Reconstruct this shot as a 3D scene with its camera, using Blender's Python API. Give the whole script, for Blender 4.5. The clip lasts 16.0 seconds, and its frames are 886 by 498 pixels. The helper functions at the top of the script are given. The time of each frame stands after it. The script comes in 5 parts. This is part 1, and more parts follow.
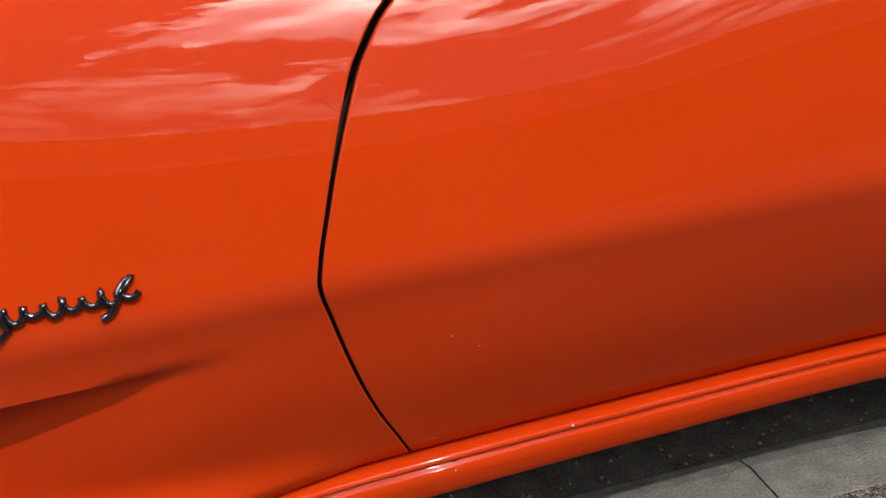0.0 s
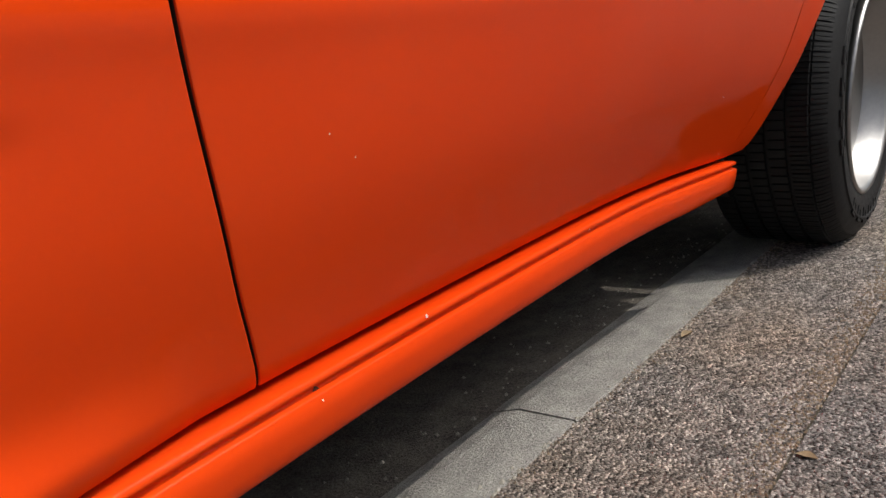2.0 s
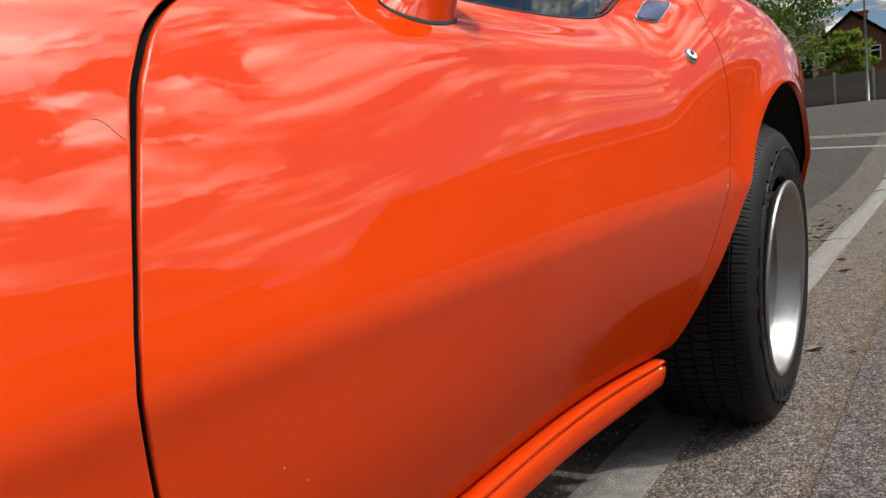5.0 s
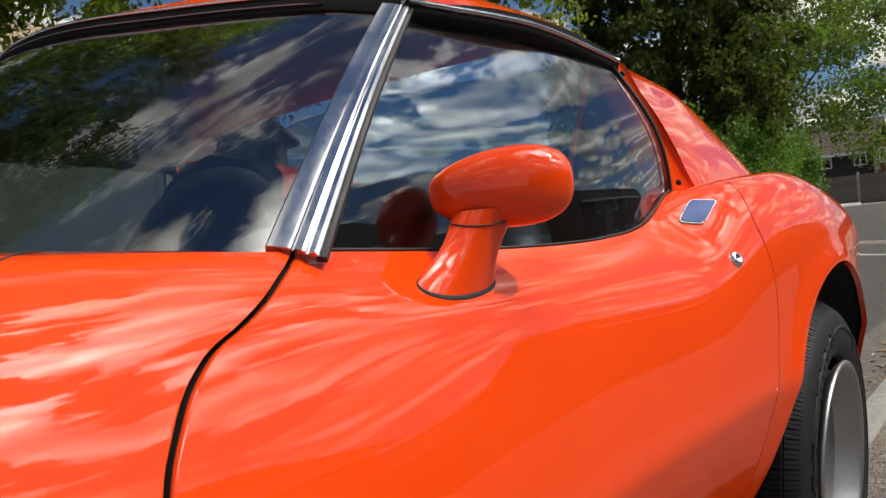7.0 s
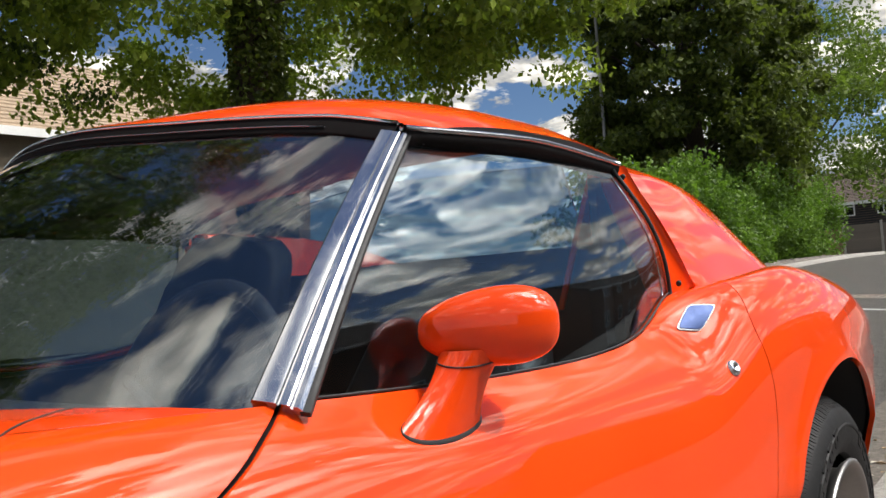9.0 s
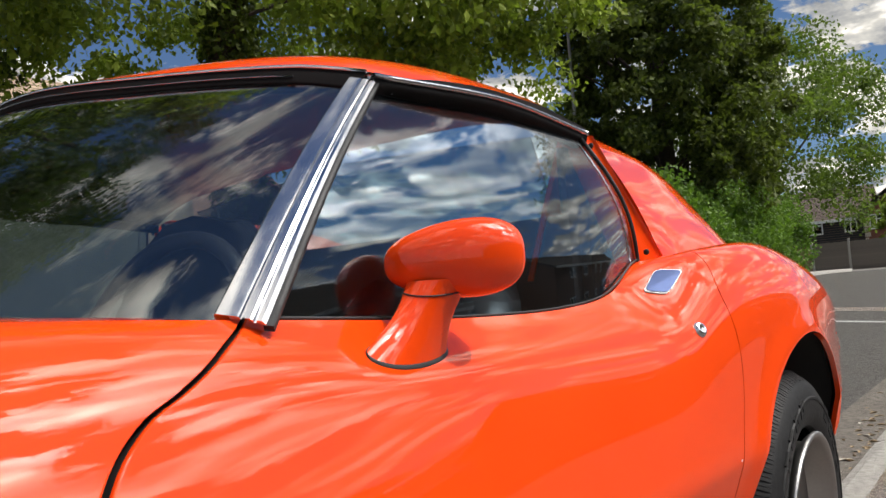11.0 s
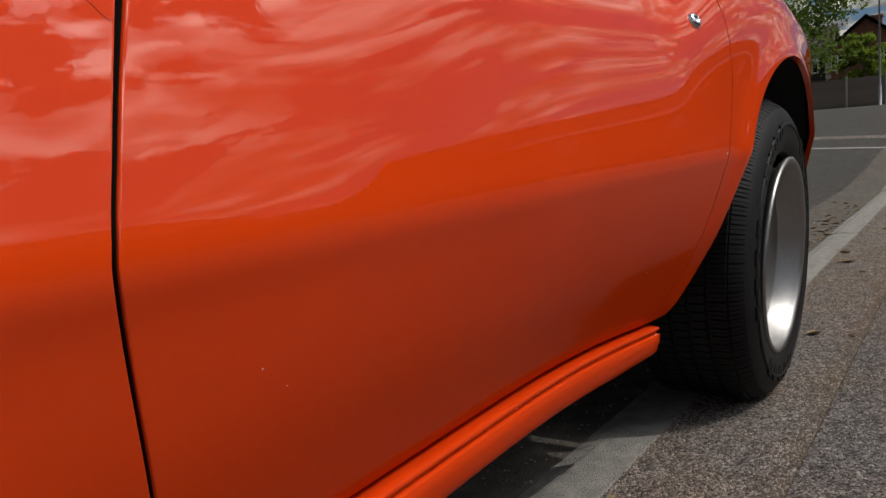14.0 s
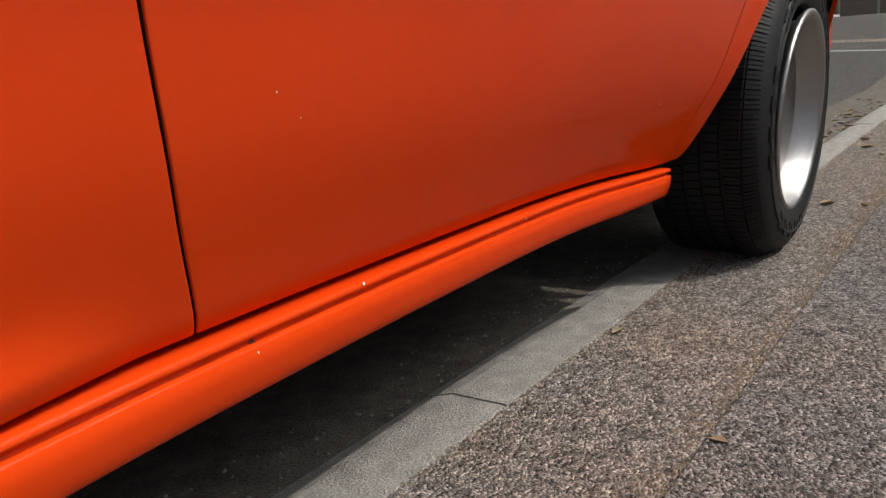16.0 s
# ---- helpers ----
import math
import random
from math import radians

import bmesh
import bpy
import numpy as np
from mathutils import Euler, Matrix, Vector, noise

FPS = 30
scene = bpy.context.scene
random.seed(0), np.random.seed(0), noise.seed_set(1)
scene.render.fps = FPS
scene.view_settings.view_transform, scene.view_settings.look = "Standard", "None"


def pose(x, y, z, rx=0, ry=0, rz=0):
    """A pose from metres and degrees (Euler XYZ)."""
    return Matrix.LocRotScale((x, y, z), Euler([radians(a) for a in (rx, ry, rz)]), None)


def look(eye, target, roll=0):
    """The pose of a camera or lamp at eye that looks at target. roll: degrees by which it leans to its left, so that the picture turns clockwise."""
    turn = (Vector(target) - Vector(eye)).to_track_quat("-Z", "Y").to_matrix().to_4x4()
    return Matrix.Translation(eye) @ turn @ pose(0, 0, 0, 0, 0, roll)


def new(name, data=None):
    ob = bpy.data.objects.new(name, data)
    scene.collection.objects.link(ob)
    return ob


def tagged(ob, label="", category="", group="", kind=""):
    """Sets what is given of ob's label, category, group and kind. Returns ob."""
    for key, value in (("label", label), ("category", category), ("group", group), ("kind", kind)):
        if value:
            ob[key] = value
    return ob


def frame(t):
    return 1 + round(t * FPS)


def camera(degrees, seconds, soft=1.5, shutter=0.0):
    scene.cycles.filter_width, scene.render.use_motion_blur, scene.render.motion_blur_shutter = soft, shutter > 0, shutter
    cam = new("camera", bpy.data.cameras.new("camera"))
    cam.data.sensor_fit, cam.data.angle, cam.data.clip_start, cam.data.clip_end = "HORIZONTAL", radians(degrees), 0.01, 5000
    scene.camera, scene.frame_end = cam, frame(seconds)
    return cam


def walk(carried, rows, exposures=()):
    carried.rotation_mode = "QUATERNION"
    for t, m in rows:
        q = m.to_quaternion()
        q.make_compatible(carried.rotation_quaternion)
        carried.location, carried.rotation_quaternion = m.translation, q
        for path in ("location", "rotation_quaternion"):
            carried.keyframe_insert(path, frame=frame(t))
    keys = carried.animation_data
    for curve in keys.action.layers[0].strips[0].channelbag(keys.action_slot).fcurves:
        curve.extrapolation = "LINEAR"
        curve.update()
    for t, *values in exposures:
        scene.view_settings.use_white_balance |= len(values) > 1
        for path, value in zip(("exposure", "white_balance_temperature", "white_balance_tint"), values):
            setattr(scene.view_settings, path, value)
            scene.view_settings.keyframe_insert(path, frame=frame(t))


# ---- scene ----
cam = camera(58.02, 16.0)
PATH = [
    (0, (-1.5250, -1.4141, 0.7887), (-1.1726, 0.3814, -0.0188), -5.75),
    (0.5, (-1.6877, -1.3594, 0.7815), (-0.8740, 0.2584, -0.0674), -7.22),
    (1, (-1.7177, -1.2781, 0.7301), (-0.5584, 0.1111, -0.1222), -7.84),
    (1.5, (-1.7414, -1.1966, 0.6199), (-0.3795, 0.1060, -0.0498), -7.70),
    (2, (-1.7548, -1.1708, 0.4687), (-0.2516, 0.0616, -0.0019), -7.65),
    (2.5, (-1.7737, -1.1649, 0.4303), (-0.1890, -0.0258, -0.0069), -7.59),
    (3, (-1.7763, -1.1576, 0.4431), (-0.1664, -0.0525, 0.0108), -7.46),
    (3.5, (-1.7650, -1.1561, 0.4840), (-0.1413, -0.0664, 0.0644), -7.11),
    (4, (-1.7653, -1.1575, 0.5220), (-0.1329, -0.0657, 0.1432), -6.92),
    (4.5, (-1.7616, -1.1605, 0.5795), (-0.1160, -0.0674, 0.2675), -6.55),
    (5, (-1.7502, -1.1723, 0.6141), (-0.0935, -0.0748, 0.3890), -5.99),
    (7.5, (-1.7290, -1.2090, 0.8456), (-0.1431, 0.0092, 0.8771), -4.40),
    (8, (-1.7277, -1.2243, 0.8871), (-0.1537, 0.0083, 0.9440), -3.98),
    (10.5, (-1.7177, -1.2457, 0.8455), (-0.1213, -0.0508, 1.0004), -3.69),
    (11, (-1.7195, -1.2416, 0.7946), (-0.1047, -0.0705, 0.9386), -3.96),
    (11.5, (-1.7267, -1.2263, 0.7415), (-0.0925, -0.0786, 0.8521), -4.35),
    (12, (-1.7293, -1.2135, 0.6910), (-0.0786, -0.0853, 0.7375), -4.33),
    (12.5, (-1.7396, -1.2072, 0.6538), (-0.0862, -0.0824, 0.6224), -4.11),
    (13, (-1.7372, -1.1965, 0.6158), (-0.0808, -0.0807, 0.5103), -4.25),
    (13.5, (-1.7462, -1.1904, 0.5782), (-0.0954, -0.0737, 0.4118), -4.27),
    (14, (-1.7504, -1.1836, 0.5580), (-0.1035, -0.0745, 0.3178), -4.32),
    (14.5, (-1.7568, -1.1893, 0.5203), (-0.1196, -0.0792, 0.2247), -4.40),
    (15, (-1.7607, -1.1867, 0.4877), (-0.1317, -0.0812, 0.1349), -4.42),
    (15.5, (-1.7687, -1.1892, 0.4638), (-0.1530, -0.0833, 0.0559), -4.39),
    (16, (-1.7818, -1.1993, 0.4404), (-0.1959, -0.0674, -0.0108), -4.13),
]
EXPOSURES = [(0, -1.2), (0.5, -1.24), (1.0, -0.98), (1.5, -0.85), (2.0, -0.64), (2.5, -0.24), (3.5, -0.22), (4.5, -0.58), (5.0, -0.74), (7.5, -0.55), (8.0, -0.4), (10.5, -0.24), (11.5, -0.76), (12.0, -1.26), (12.5, -1.42), (13.5, -1.54), (14.5, -1.16), (15.5, -0.82), (16.0, -0.72)]
walk(cam, [(t, look(eye, target, roll)) for t, eye, target, roll in PATH], EXPOSURES)

# ---- world, sun ----
SUN_DIR = Vector((0.25, -0.68, 1.0)).normalized()
sun_data = bpy.data.lights.new("sun", "SUN")
sun_data.energy, sun_data.angle, sun_data.color = 3.6, radians(0.6), (1.0, 0.95, 0.88)
sun = new("sun", sun_data)
sun.matrix_world = look((0, 0, 30), Vector((0, 0, 30)) - SUN_DIR)

world = bpy.data.worlds.new("sky")
scene.world = world
world.use_nodes = True
wn, wl = world.node_tree.nodes, world.node_tree.links
wn.clear()


def node(nodes, kind, **values):
    n = nodes.new(kind)
    for key, value in values.items():
        n.inputs[key].default_value = value
    return n


def math_node(nodes, links, op, a, b=None, c=None):
    n = nodes.new("ShaderNodeMath")
    n.operation = op
    for i, v in enumerate((a, b, c)):
        if v is None:
            continue
        if isinstance(v, (int, float)):
            n.inputs[i].default_value = v
        else:
            links.new(v, n.inputs[i])
    return n.outputs[0]


def ramp(nodes, links, fac, stops):
    n = nodes.new("ShaderNodeValToRGB")
    while len(n.color_ramp.elements) < len(stops):
        n.color_ramp.elements.new(0.5)
    for e, (p, c) in zip(n.color_ramp.elements, stops):
        e.position = p
        e.color = (c, c, c, 1) if isinstance(c, (int, float)) else (*c, 1)
    links.new(fac, n.inputs[0])
    return n.outputs[0]


def mix(nodes, links, fac, a, b, blend="MIX"):
    n = nodes.new("ShaderNodeMix")
    n.data_type, n.blend_type = "RGBA", blend
    for socket, v in ((n.inputs[0], fac), (n.inputs[6], a), (n.inputs[7], b)):
        if isinstance(v, (int, float)):
            socket.default_value = v
        elif isinstance(v, tuple):
            socket.default_value = (*v, 1) if len(v) == 3 else v
        else:
            links.new(v, socket)
    return n.outputs[2]


# clear sky with broken cumulus: noise on a flat layer of cloud seen in perspective
sky = wn.new("ShaderNodeTexSky")
sky.sky_type, sky.sun_disc = "NISHITA", False
sky.sun_elevation = math.asin(SUN_DIR.z)
sky.sun_rotation = math.atan2(SUN_DIR.x, SUN_DIR.y)
sky.air_density, sky.dust_density, sky.ozone_density = 1.0, 0.6, 1.4
coord = wn.new("ShaderNodeTexCoord")
sep = wn.new("ShaderNodeSeparateXYZ")
wl.new(coord.outputs["Generated"], sep.inputs[0])
height = math_node(wn, wl, "ADD", math_node(wn, wl, "MAXIMUM", sep.outputs[2], 0.0), 0.15)
plane = wn.new("ShaderNodeCombineXYZ")
wl.new(math_node(wn, wl, "DIVIDE", sep.outputs[0], height), plane.inputs[0])
wl.new(math_node(wn, wl, "DIVIDE", sep.outputs[1], height), plane.inputs[1])
clump = node(wn, "ShaderNodeTexNoise", Scale=2.3, Detail=13.0, Roughness=0.64, Distortion=0.35)
wl.new(plane.outputs[0], clump.inputs["Vector"])
cover = ramp(wn, wl, clump.outputs["Fac"], [(0.485, 0.0), (0.530, 1.0)])
inner = node(wn, "ShaderNodeTexNoise", Scale=5.5, Detail=12.0, Roughness=0.64)
wl.new(plane.outputs[0], inner.inputs["Vector"])
# billows: the side of each swelling that faces the sun is lit, the far side grey
nearer = wn.new("ShaderNodeVectorMath")
nearer.operation = "ADD"
wl.new(plane.outputs[0], nearer.inputs[0])
nearer.inputs[1].default_value = (SUN_DIR.x * 0.13, SUN_DIR.y * 0.13, 0)
swell = [node(wn, "ShaderNodeTexNoise", Scale=3.2, Detail=5.0, Roughness=0.55) for _ in range(2)]
wl.new(plane.outputs[0], swell[0].inputs["Vector"])
wl.new(nearer.outputs[0], swell[1].inputs["Vector"])
slope = math_node(wn, wl, "MULTIPLY_ADD", math_node(wn, wl, "SUBTRACT", swell[0].outputs["Fac"], swell[1].outputs["Fac"]), 2.6, 0.5)
billow = ramp(wn, wl, slope, [(0.22, (0.34, 0.35, 0.37)), (0.50, (0.62, 0.61, 0.58)), (0.78, (1.45, 1.38, 1.27))])
depth = ramp(wn, wl, inner.outputs["Fac"], [(0.36, (0.50, 0.52, 0.56)), (0.60, (1.0, 0.98, 0.94))])
cloud_colour = mix(wn, wl, 1.0, billow, depth, "MULTIPLY")
sky_scaled = mix(wn, wl, 1.0, sky.outputs[0], (0.074, 0.088, 0.108), "MULTIPLY")
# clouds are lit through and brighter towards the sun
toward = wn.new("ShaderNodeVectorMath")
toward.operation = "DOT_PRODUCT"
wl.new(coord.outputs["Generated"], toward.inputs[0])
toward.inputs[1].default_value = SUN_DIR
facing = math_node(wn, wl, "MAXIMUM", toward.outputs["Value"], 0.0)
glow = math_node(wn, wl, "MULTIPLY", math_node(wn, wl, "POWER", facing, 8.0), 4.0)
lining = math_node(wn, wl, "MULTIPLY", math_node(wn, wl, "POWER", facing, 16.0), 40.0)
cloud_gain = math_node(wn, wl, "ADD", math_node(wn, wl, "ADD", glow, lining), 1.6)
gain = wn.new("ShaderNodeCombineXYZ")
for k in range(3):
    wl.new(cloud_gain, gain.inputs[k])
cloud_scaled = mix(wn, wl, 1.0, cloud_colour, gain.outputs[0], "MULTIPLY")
bg = node(wn, "ShaderNodeBackground", Strength=1.0)
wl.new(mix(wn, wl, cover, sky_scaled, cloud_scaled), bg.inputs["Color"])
wl.new(bg.outputs[0], wn.new("ShaderNodeOutputWorld").inputs[0])


# ---- materials ----
def material(name):
    m = bpy.data.materials.new(name)
    m.use_nodes = True
    return m, m.node_tree.nodes, m.node_tree.links, m.node_tree.nodes["Principled BSDF"]


def plain(name, colour, rough=0.5, metal=0.0, grain=0.0, scale=40.0, bump=0.0, spec=0.5, coat=0.0):
    """A surface with a little uneven colour, roughness and relief at two scales."""
    m, n, l, p = material(name)
    p.inputs["Metallic"].default_value = metal
    p.inputs["Specular IOR Level"].default_value = spec
    p.inputs["Coat Weight"].default_value = coat
    p.inputs["Coat Roughness"].default_value = 0.03
    tc = n.new("ShaderNodeTexCoord")
    fine = node(n, "ShaderNodeTexNoise", Scale=scale, Detail=6.0, Roughness=0.6)
    broad = node(n, "ShaderNodeTexNoise", Scale=scale * 0.12, Detail=3.0)
    for t in (fine, broad):
        l.new(tc.outputs["Object"], t.inputs["Vector"])
    both = math_node(n, l, "ADD", math_node(n, l, "MULTIPLY", fine.outputs["Fac"], 0.6), math_node(n, l, "MULTIPLY", broad.outputs["Fac"], 0.4))
    lo = tuple(c * (1 - grain) for c in colour)
    hi = tuple(min(1.0, c * (1 + grain)) for c in colour)
    l.new(ramp(n, l, both, [(0.3, lo), (0.7, hi)]), p.inputs["Base Color"])
    l.new(ramp(n, l, both, [(0.3, max(0.02, rough - 0.08 * (grain > 0))), (0.7, min(1.0, rough + 0.08 * (grain > 0)))]), p.inputs["Roughness"])
    if bump:
        b = node(n, "ShaderNodeBump", Strength=bump, Distance=0.01)
        l.new(fine.outputs["Fac"], b.inputs["Height"])
        l.new(b.outputs[0], p.inputs["Normal"])
    return m


def paint_material():
    m, n, l, p = material("orange_paint")
    tc = n.new("ShaderNodeTexCoord")
    peel = node(n, "ShaderNodeTexNoise", Scale=130.0, Detail=2.0)
    wave = node(n, "ShaderNodeTexNoise", Scale=4.5, Detail=2.0)
    for t in (peel, wave):
        l.new(tc.outputs["Object"], t.inputs["Vector"])
    l.new(ramp(n, l, wave.outputs["Fac"], [(0.3, (0.74, 0.054, 0.0042)), (0.7, (0.78, 0.060, 0.0052))]), p.inputs["Base Color"])
    p.inputs["Roughness"].default_value = 0.6
    p.inputs["Specular IOR Level"].default_value = 0.0
    # full gloss above; coat rougher and weaker low down, to mute the pavement's reflection
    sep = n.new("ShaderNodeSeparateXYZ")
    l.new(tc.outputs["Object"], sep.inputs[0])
    edge_noise = node(n, "ShaderNodeTexNoise", Scale=9.0, Detail=4.0)
    l.new(tc.outputs["Object"], edge_noise.inputs["Vector"])
    level = math_node(n, l, "ADD", sep.outputs[2], math_node(n, l, "MULTIPLY", edge_noise.outputs["Fac"], 0.10))
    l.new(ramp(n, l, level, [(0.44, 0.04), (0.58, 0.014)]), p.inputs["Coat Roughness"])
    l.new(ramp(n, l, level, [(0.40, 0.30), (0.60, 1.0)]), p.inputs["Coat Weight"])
    p.inputs["Coat IOR"].default_value = 1.54
    b1 = node(n, "ShaderNodeBump", Strength=0.012, Distance=0.002)
    l.new(peel.outputs["Fac"], b1.inputs["Height"])
    b2 = node(n, "ShaderNodeBump", Strength=0.018, Distance=0.006)
    l.new(wave.outputs["Fac"], b2.inputs["Height"])
    l.new(b1.outputs[0], b2.inputs["Normal"])
    l.new(b2.outputs[0], p.inputs["Coat Normal"])
    return m


def aggregate_material(name, dark, light, tint, stone=245.0, patch=2.0):
    """Worn asphalt with stones showing: cells of grey, brown and pale stone in a dark binder."""
    m, n, l, p = material(name)
    tc = n.new("ShaderNodeTexCoord")
    warp = node(n, "ShaderNodeTexNoise", Scale=stone * 0.9, Detail=3.0, Roughness=0.7)
    l.new(tc.outputs["Object"], warp.inputs["Vector"])
    push = n.new("ShaderNodeVectorMath")
    push.operation = "MULTIPLY_ADD"
    l.new(warp.outputs["Color"], push.inputs[0])
    push.inputs[1].default_value = (0.7 / stone, 0.7 / stone, 0.7 / stone)
    l.new(tc.outputs["Object"], push.inputs[2])
    cells = node(n, "ShaderNodeTexVoronoi", Scale=stone)
    small = node(n, "ShaderNodeTexVoronoi", Scale=stone * 2.3)
    broad = node(n, "ShaderNodeTexNoise", Scale=patch, Detail=6.0, Roughness=0.65)
    mid = node(n, "ShaderNodeTexNoise", Scale=26.0, Detail=8.0, Roughness=0.75)
    for t in (cells, small):
        l.new(push.outputs[0], t.inputs["Vector"])
    for t in (broad, mid):
        l.new(tc.outputs["Object"], t.inputs["Vector"])
    hue = n.new("ShaderNodeSeparateColor")
    l.new(cells.outputs["Color"], hue.inputs[0])
    hue2 = n.new("ShaderNodeSeparateColor")
    l.new(small.outputs["Color"], hue2.inputs[0])
    stones = ramp(n, l, hue.outputs[0], [(0.0, tuple(c * 0.4 for c in dark)), (0.30, tuple(0.75 * a + 0.25 * b for a, b in zip(dark, light))), (0.72, tuple(c * 0.85 for c in light)), (0.9, tuple(min(1, c * 1.3) for c in light)), (1.0, tuple(min(1, c * 1.8) for c in light))])
    fines = ramp(n, l, hue2.outputs[1], [(0.0, tuple(c * 0.6 for c in dark)), (1.0, light)])
    col = mix(n, l, 0.28, stones, fines)
    col = mix(n, l, ramp(n, l, broad.outputs["Fac"], [(0.42, 0.0), (0.66, 0.75)]), col, mix(n, l, 1.0, col, tint, "MULTIPLY"))
    col = mix(n, l, 1.0, col, ramp(n, l, mid.outputs["Fac"], [(0.30, 0.48), (0.50, 0.98), (0.72, 1.35)]), "MULTIPLY")
    l.new(col, p.inputs["Base Color"])
    p.inputs["Roughness"].default_value = 0.9
    p.inputs["Specular IOR Level"].default_value = 0.25
    rise = math_node(n, l, "SUBTRACT", 1.0, cells.outputs["Distance"])
    b = node(n, "ShaderNodeBump", Strength=1.0, Distance=0.009)
    l.new(math_node(n, l, "ADD", rise, math_node(n, l, "MULTIPLY", mid.outputs["Fac"], 1.2)), b.inputs["Height"])
    l.new(b.outputs[0], p.inputs["Normal"])
    return m


def glass_material(name, tint, rough=0.0, ior=1.5):
    m, n, l, p = material(name)
    p.inputs["Base Color"].default_value = (*tint, 1)
    p.inputs["Roughness"].default_value = rough
    p.inputs["Transmission Weight"].default_value = 1.0
    p.inputs["IOR"].default_value = ior
    return m


def leaf_material(name, dark, light):
    m, n, l, p = material(name)
    g = n.new("ShaderNodeNewGeometry")
    l.new(ramp(n, l, g.outputs["Random Per Island"], [(0.0, dark), (0.6, light), (1.0, tuple(c * 1.5 for c in light))]), p.inputs["Base Color"])
    p.inputs["Roughness"].default_value = 0.55
    p.inputs["Specular IOR Level"].default_value = 0.3
    thin = n.new("ShaderNodeBsdfTranslucent")
    thin.inputs["Color"].default_value = (light[0] * 1.5, light[1] * 1.7, light[2], 1)
    add = node(n, "ShaderNodeMixShader", Fac=0.35)
    out = n["Material Output"]
    l.new(p.outputs[0], add.inputs[1])
    l.new(thin.outputs[0], add.inputs[2])
    l.new(add.outputs[0], out.inputs[0])
    return m


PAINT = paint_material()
CHROME = plain("chrome", (0.72, 0.73, 0.75), 0.15, 1.0, 0.06, 60)
ALLOY = plain("brushed_alloy", (0.40, 0.39, 0.38), 0.40, 1.0, 0.10, 120, 0.03)
RUBBER = plain("black_rubber", (0.014, 0.014, 0.015), 0.6, 0, 0.3, 90, 0.05)
TYRE = plain("tyre_rubber", (0.0085, 0.0085, 0.009), 0.62, 0, 0.45, 70, 0.12, 0.32)
SEAL = plain("black_seal", (0.007, 0.006, 0.006), 0.6, 0, 0.4, 60, 0.04, 0.08)
UNDER = plain("black_underbody", (0.02, 0.019, 0.018), 0.9, 0, 0.3, 30, 0.05)
VINYL = plain("black_vinyl", (0.02, 0.02, 0.022), 0.45, 0, 0.2, 160, 0.05)
GLASS = glass_material("tinted_glass", (0.46, 0.55, 0.60), 0.0, 2.0)
PAVE = aggregate_material("pavement_asphalt", (0.030, 0.028, 0.027), (0.375, 0.340, 0.322), (1.12, 1.0, 0.86))
PAVE_WORN = aggregate_material("pavement_asphalt_worn", (0.036, 0.032, 0.029), (0.450, 0.397, 0.362), (1.18, 1.0, 0.80))
ROAD = aggregate_material("road_asphalt", (0.066, 0.062, 0.057), (0.145, 0.137, 0.128), (0.90, 0.87, 0.82), 150.0, 0.6)
# smooth brownish road edge, paler than the road to lift the car's shade
CHANNEL = plain("lifted_road_edge", (0.150, 0.133, 0.115), 0.95, 0, 0.7, 230, 0.9, 0.2)
KERB = plain("kerb_concrete", (0.33, 0.315, 0.29), 0.9, 0, 0.5, 240, 0.8, 0.25)
WHITE = plain("white_upvc", (0.78, 0.78, 0.76), 0.45, 0, 0.05, 20)
DIRT = plain("joint_dirt", (0.075, 0.062, 0.045), 0.95, 0, 0.5, 60, 0.4)
# chrome coloured dark blue in place of the blue sky it reflects
SKY_CHROME = plain("sky_tinted_chrome", (0.020, 0.032, 0.080), 0.10, 1.0, 0.1, 80)
GLASS_DARK = glass_material("dark_tinted_glass", (0.47, 0.61, 0.70), 0.0, 1.58)
GUTTER = plain("worn_chrome", (0.50, 0.50, 0.52), 0.16, 1.0, 0.1, 60)
BADGE = plain("blackened_chrome", (0.14, 0.14, 0.15), 0.18, 1.0, 0.1, 80)
SMOKED = plain("smoked_chrome", (0.26, 0.26, 0.28), 0.15, 1.0, 0.1, 80)


# ---- building helpers ----
def mesh_of(bm, name, smooth=True):
    me = bpy.data.meshes.new(name)
    bm.normal_update()
    bm.to_mesh(me)
    bm.free()
    if smooth:
        me.shade_smooth()
    return me


def part(name, bm, mat, parent=None, label="", smooth=True):
    """One mesh object from a bmesh, under a thing or a part."""
    ob = new(name, mesh_of(bm, name, smooth))
    ob.data.materials.append(mat)
    if parent is not None:
        ob.parent = parent
    if label:
        tagged(ob, label)
    return ob


def thing(name, label, category, at=(0, 0, 0), group="", kind=""):
    return tagged(new(name), label, category, group, kind) if at == (0, 0, 0) else moved(tagged(new(name), label, category, group, kind), at)


def moved(ob, at):
    ob.location = at
    return ob


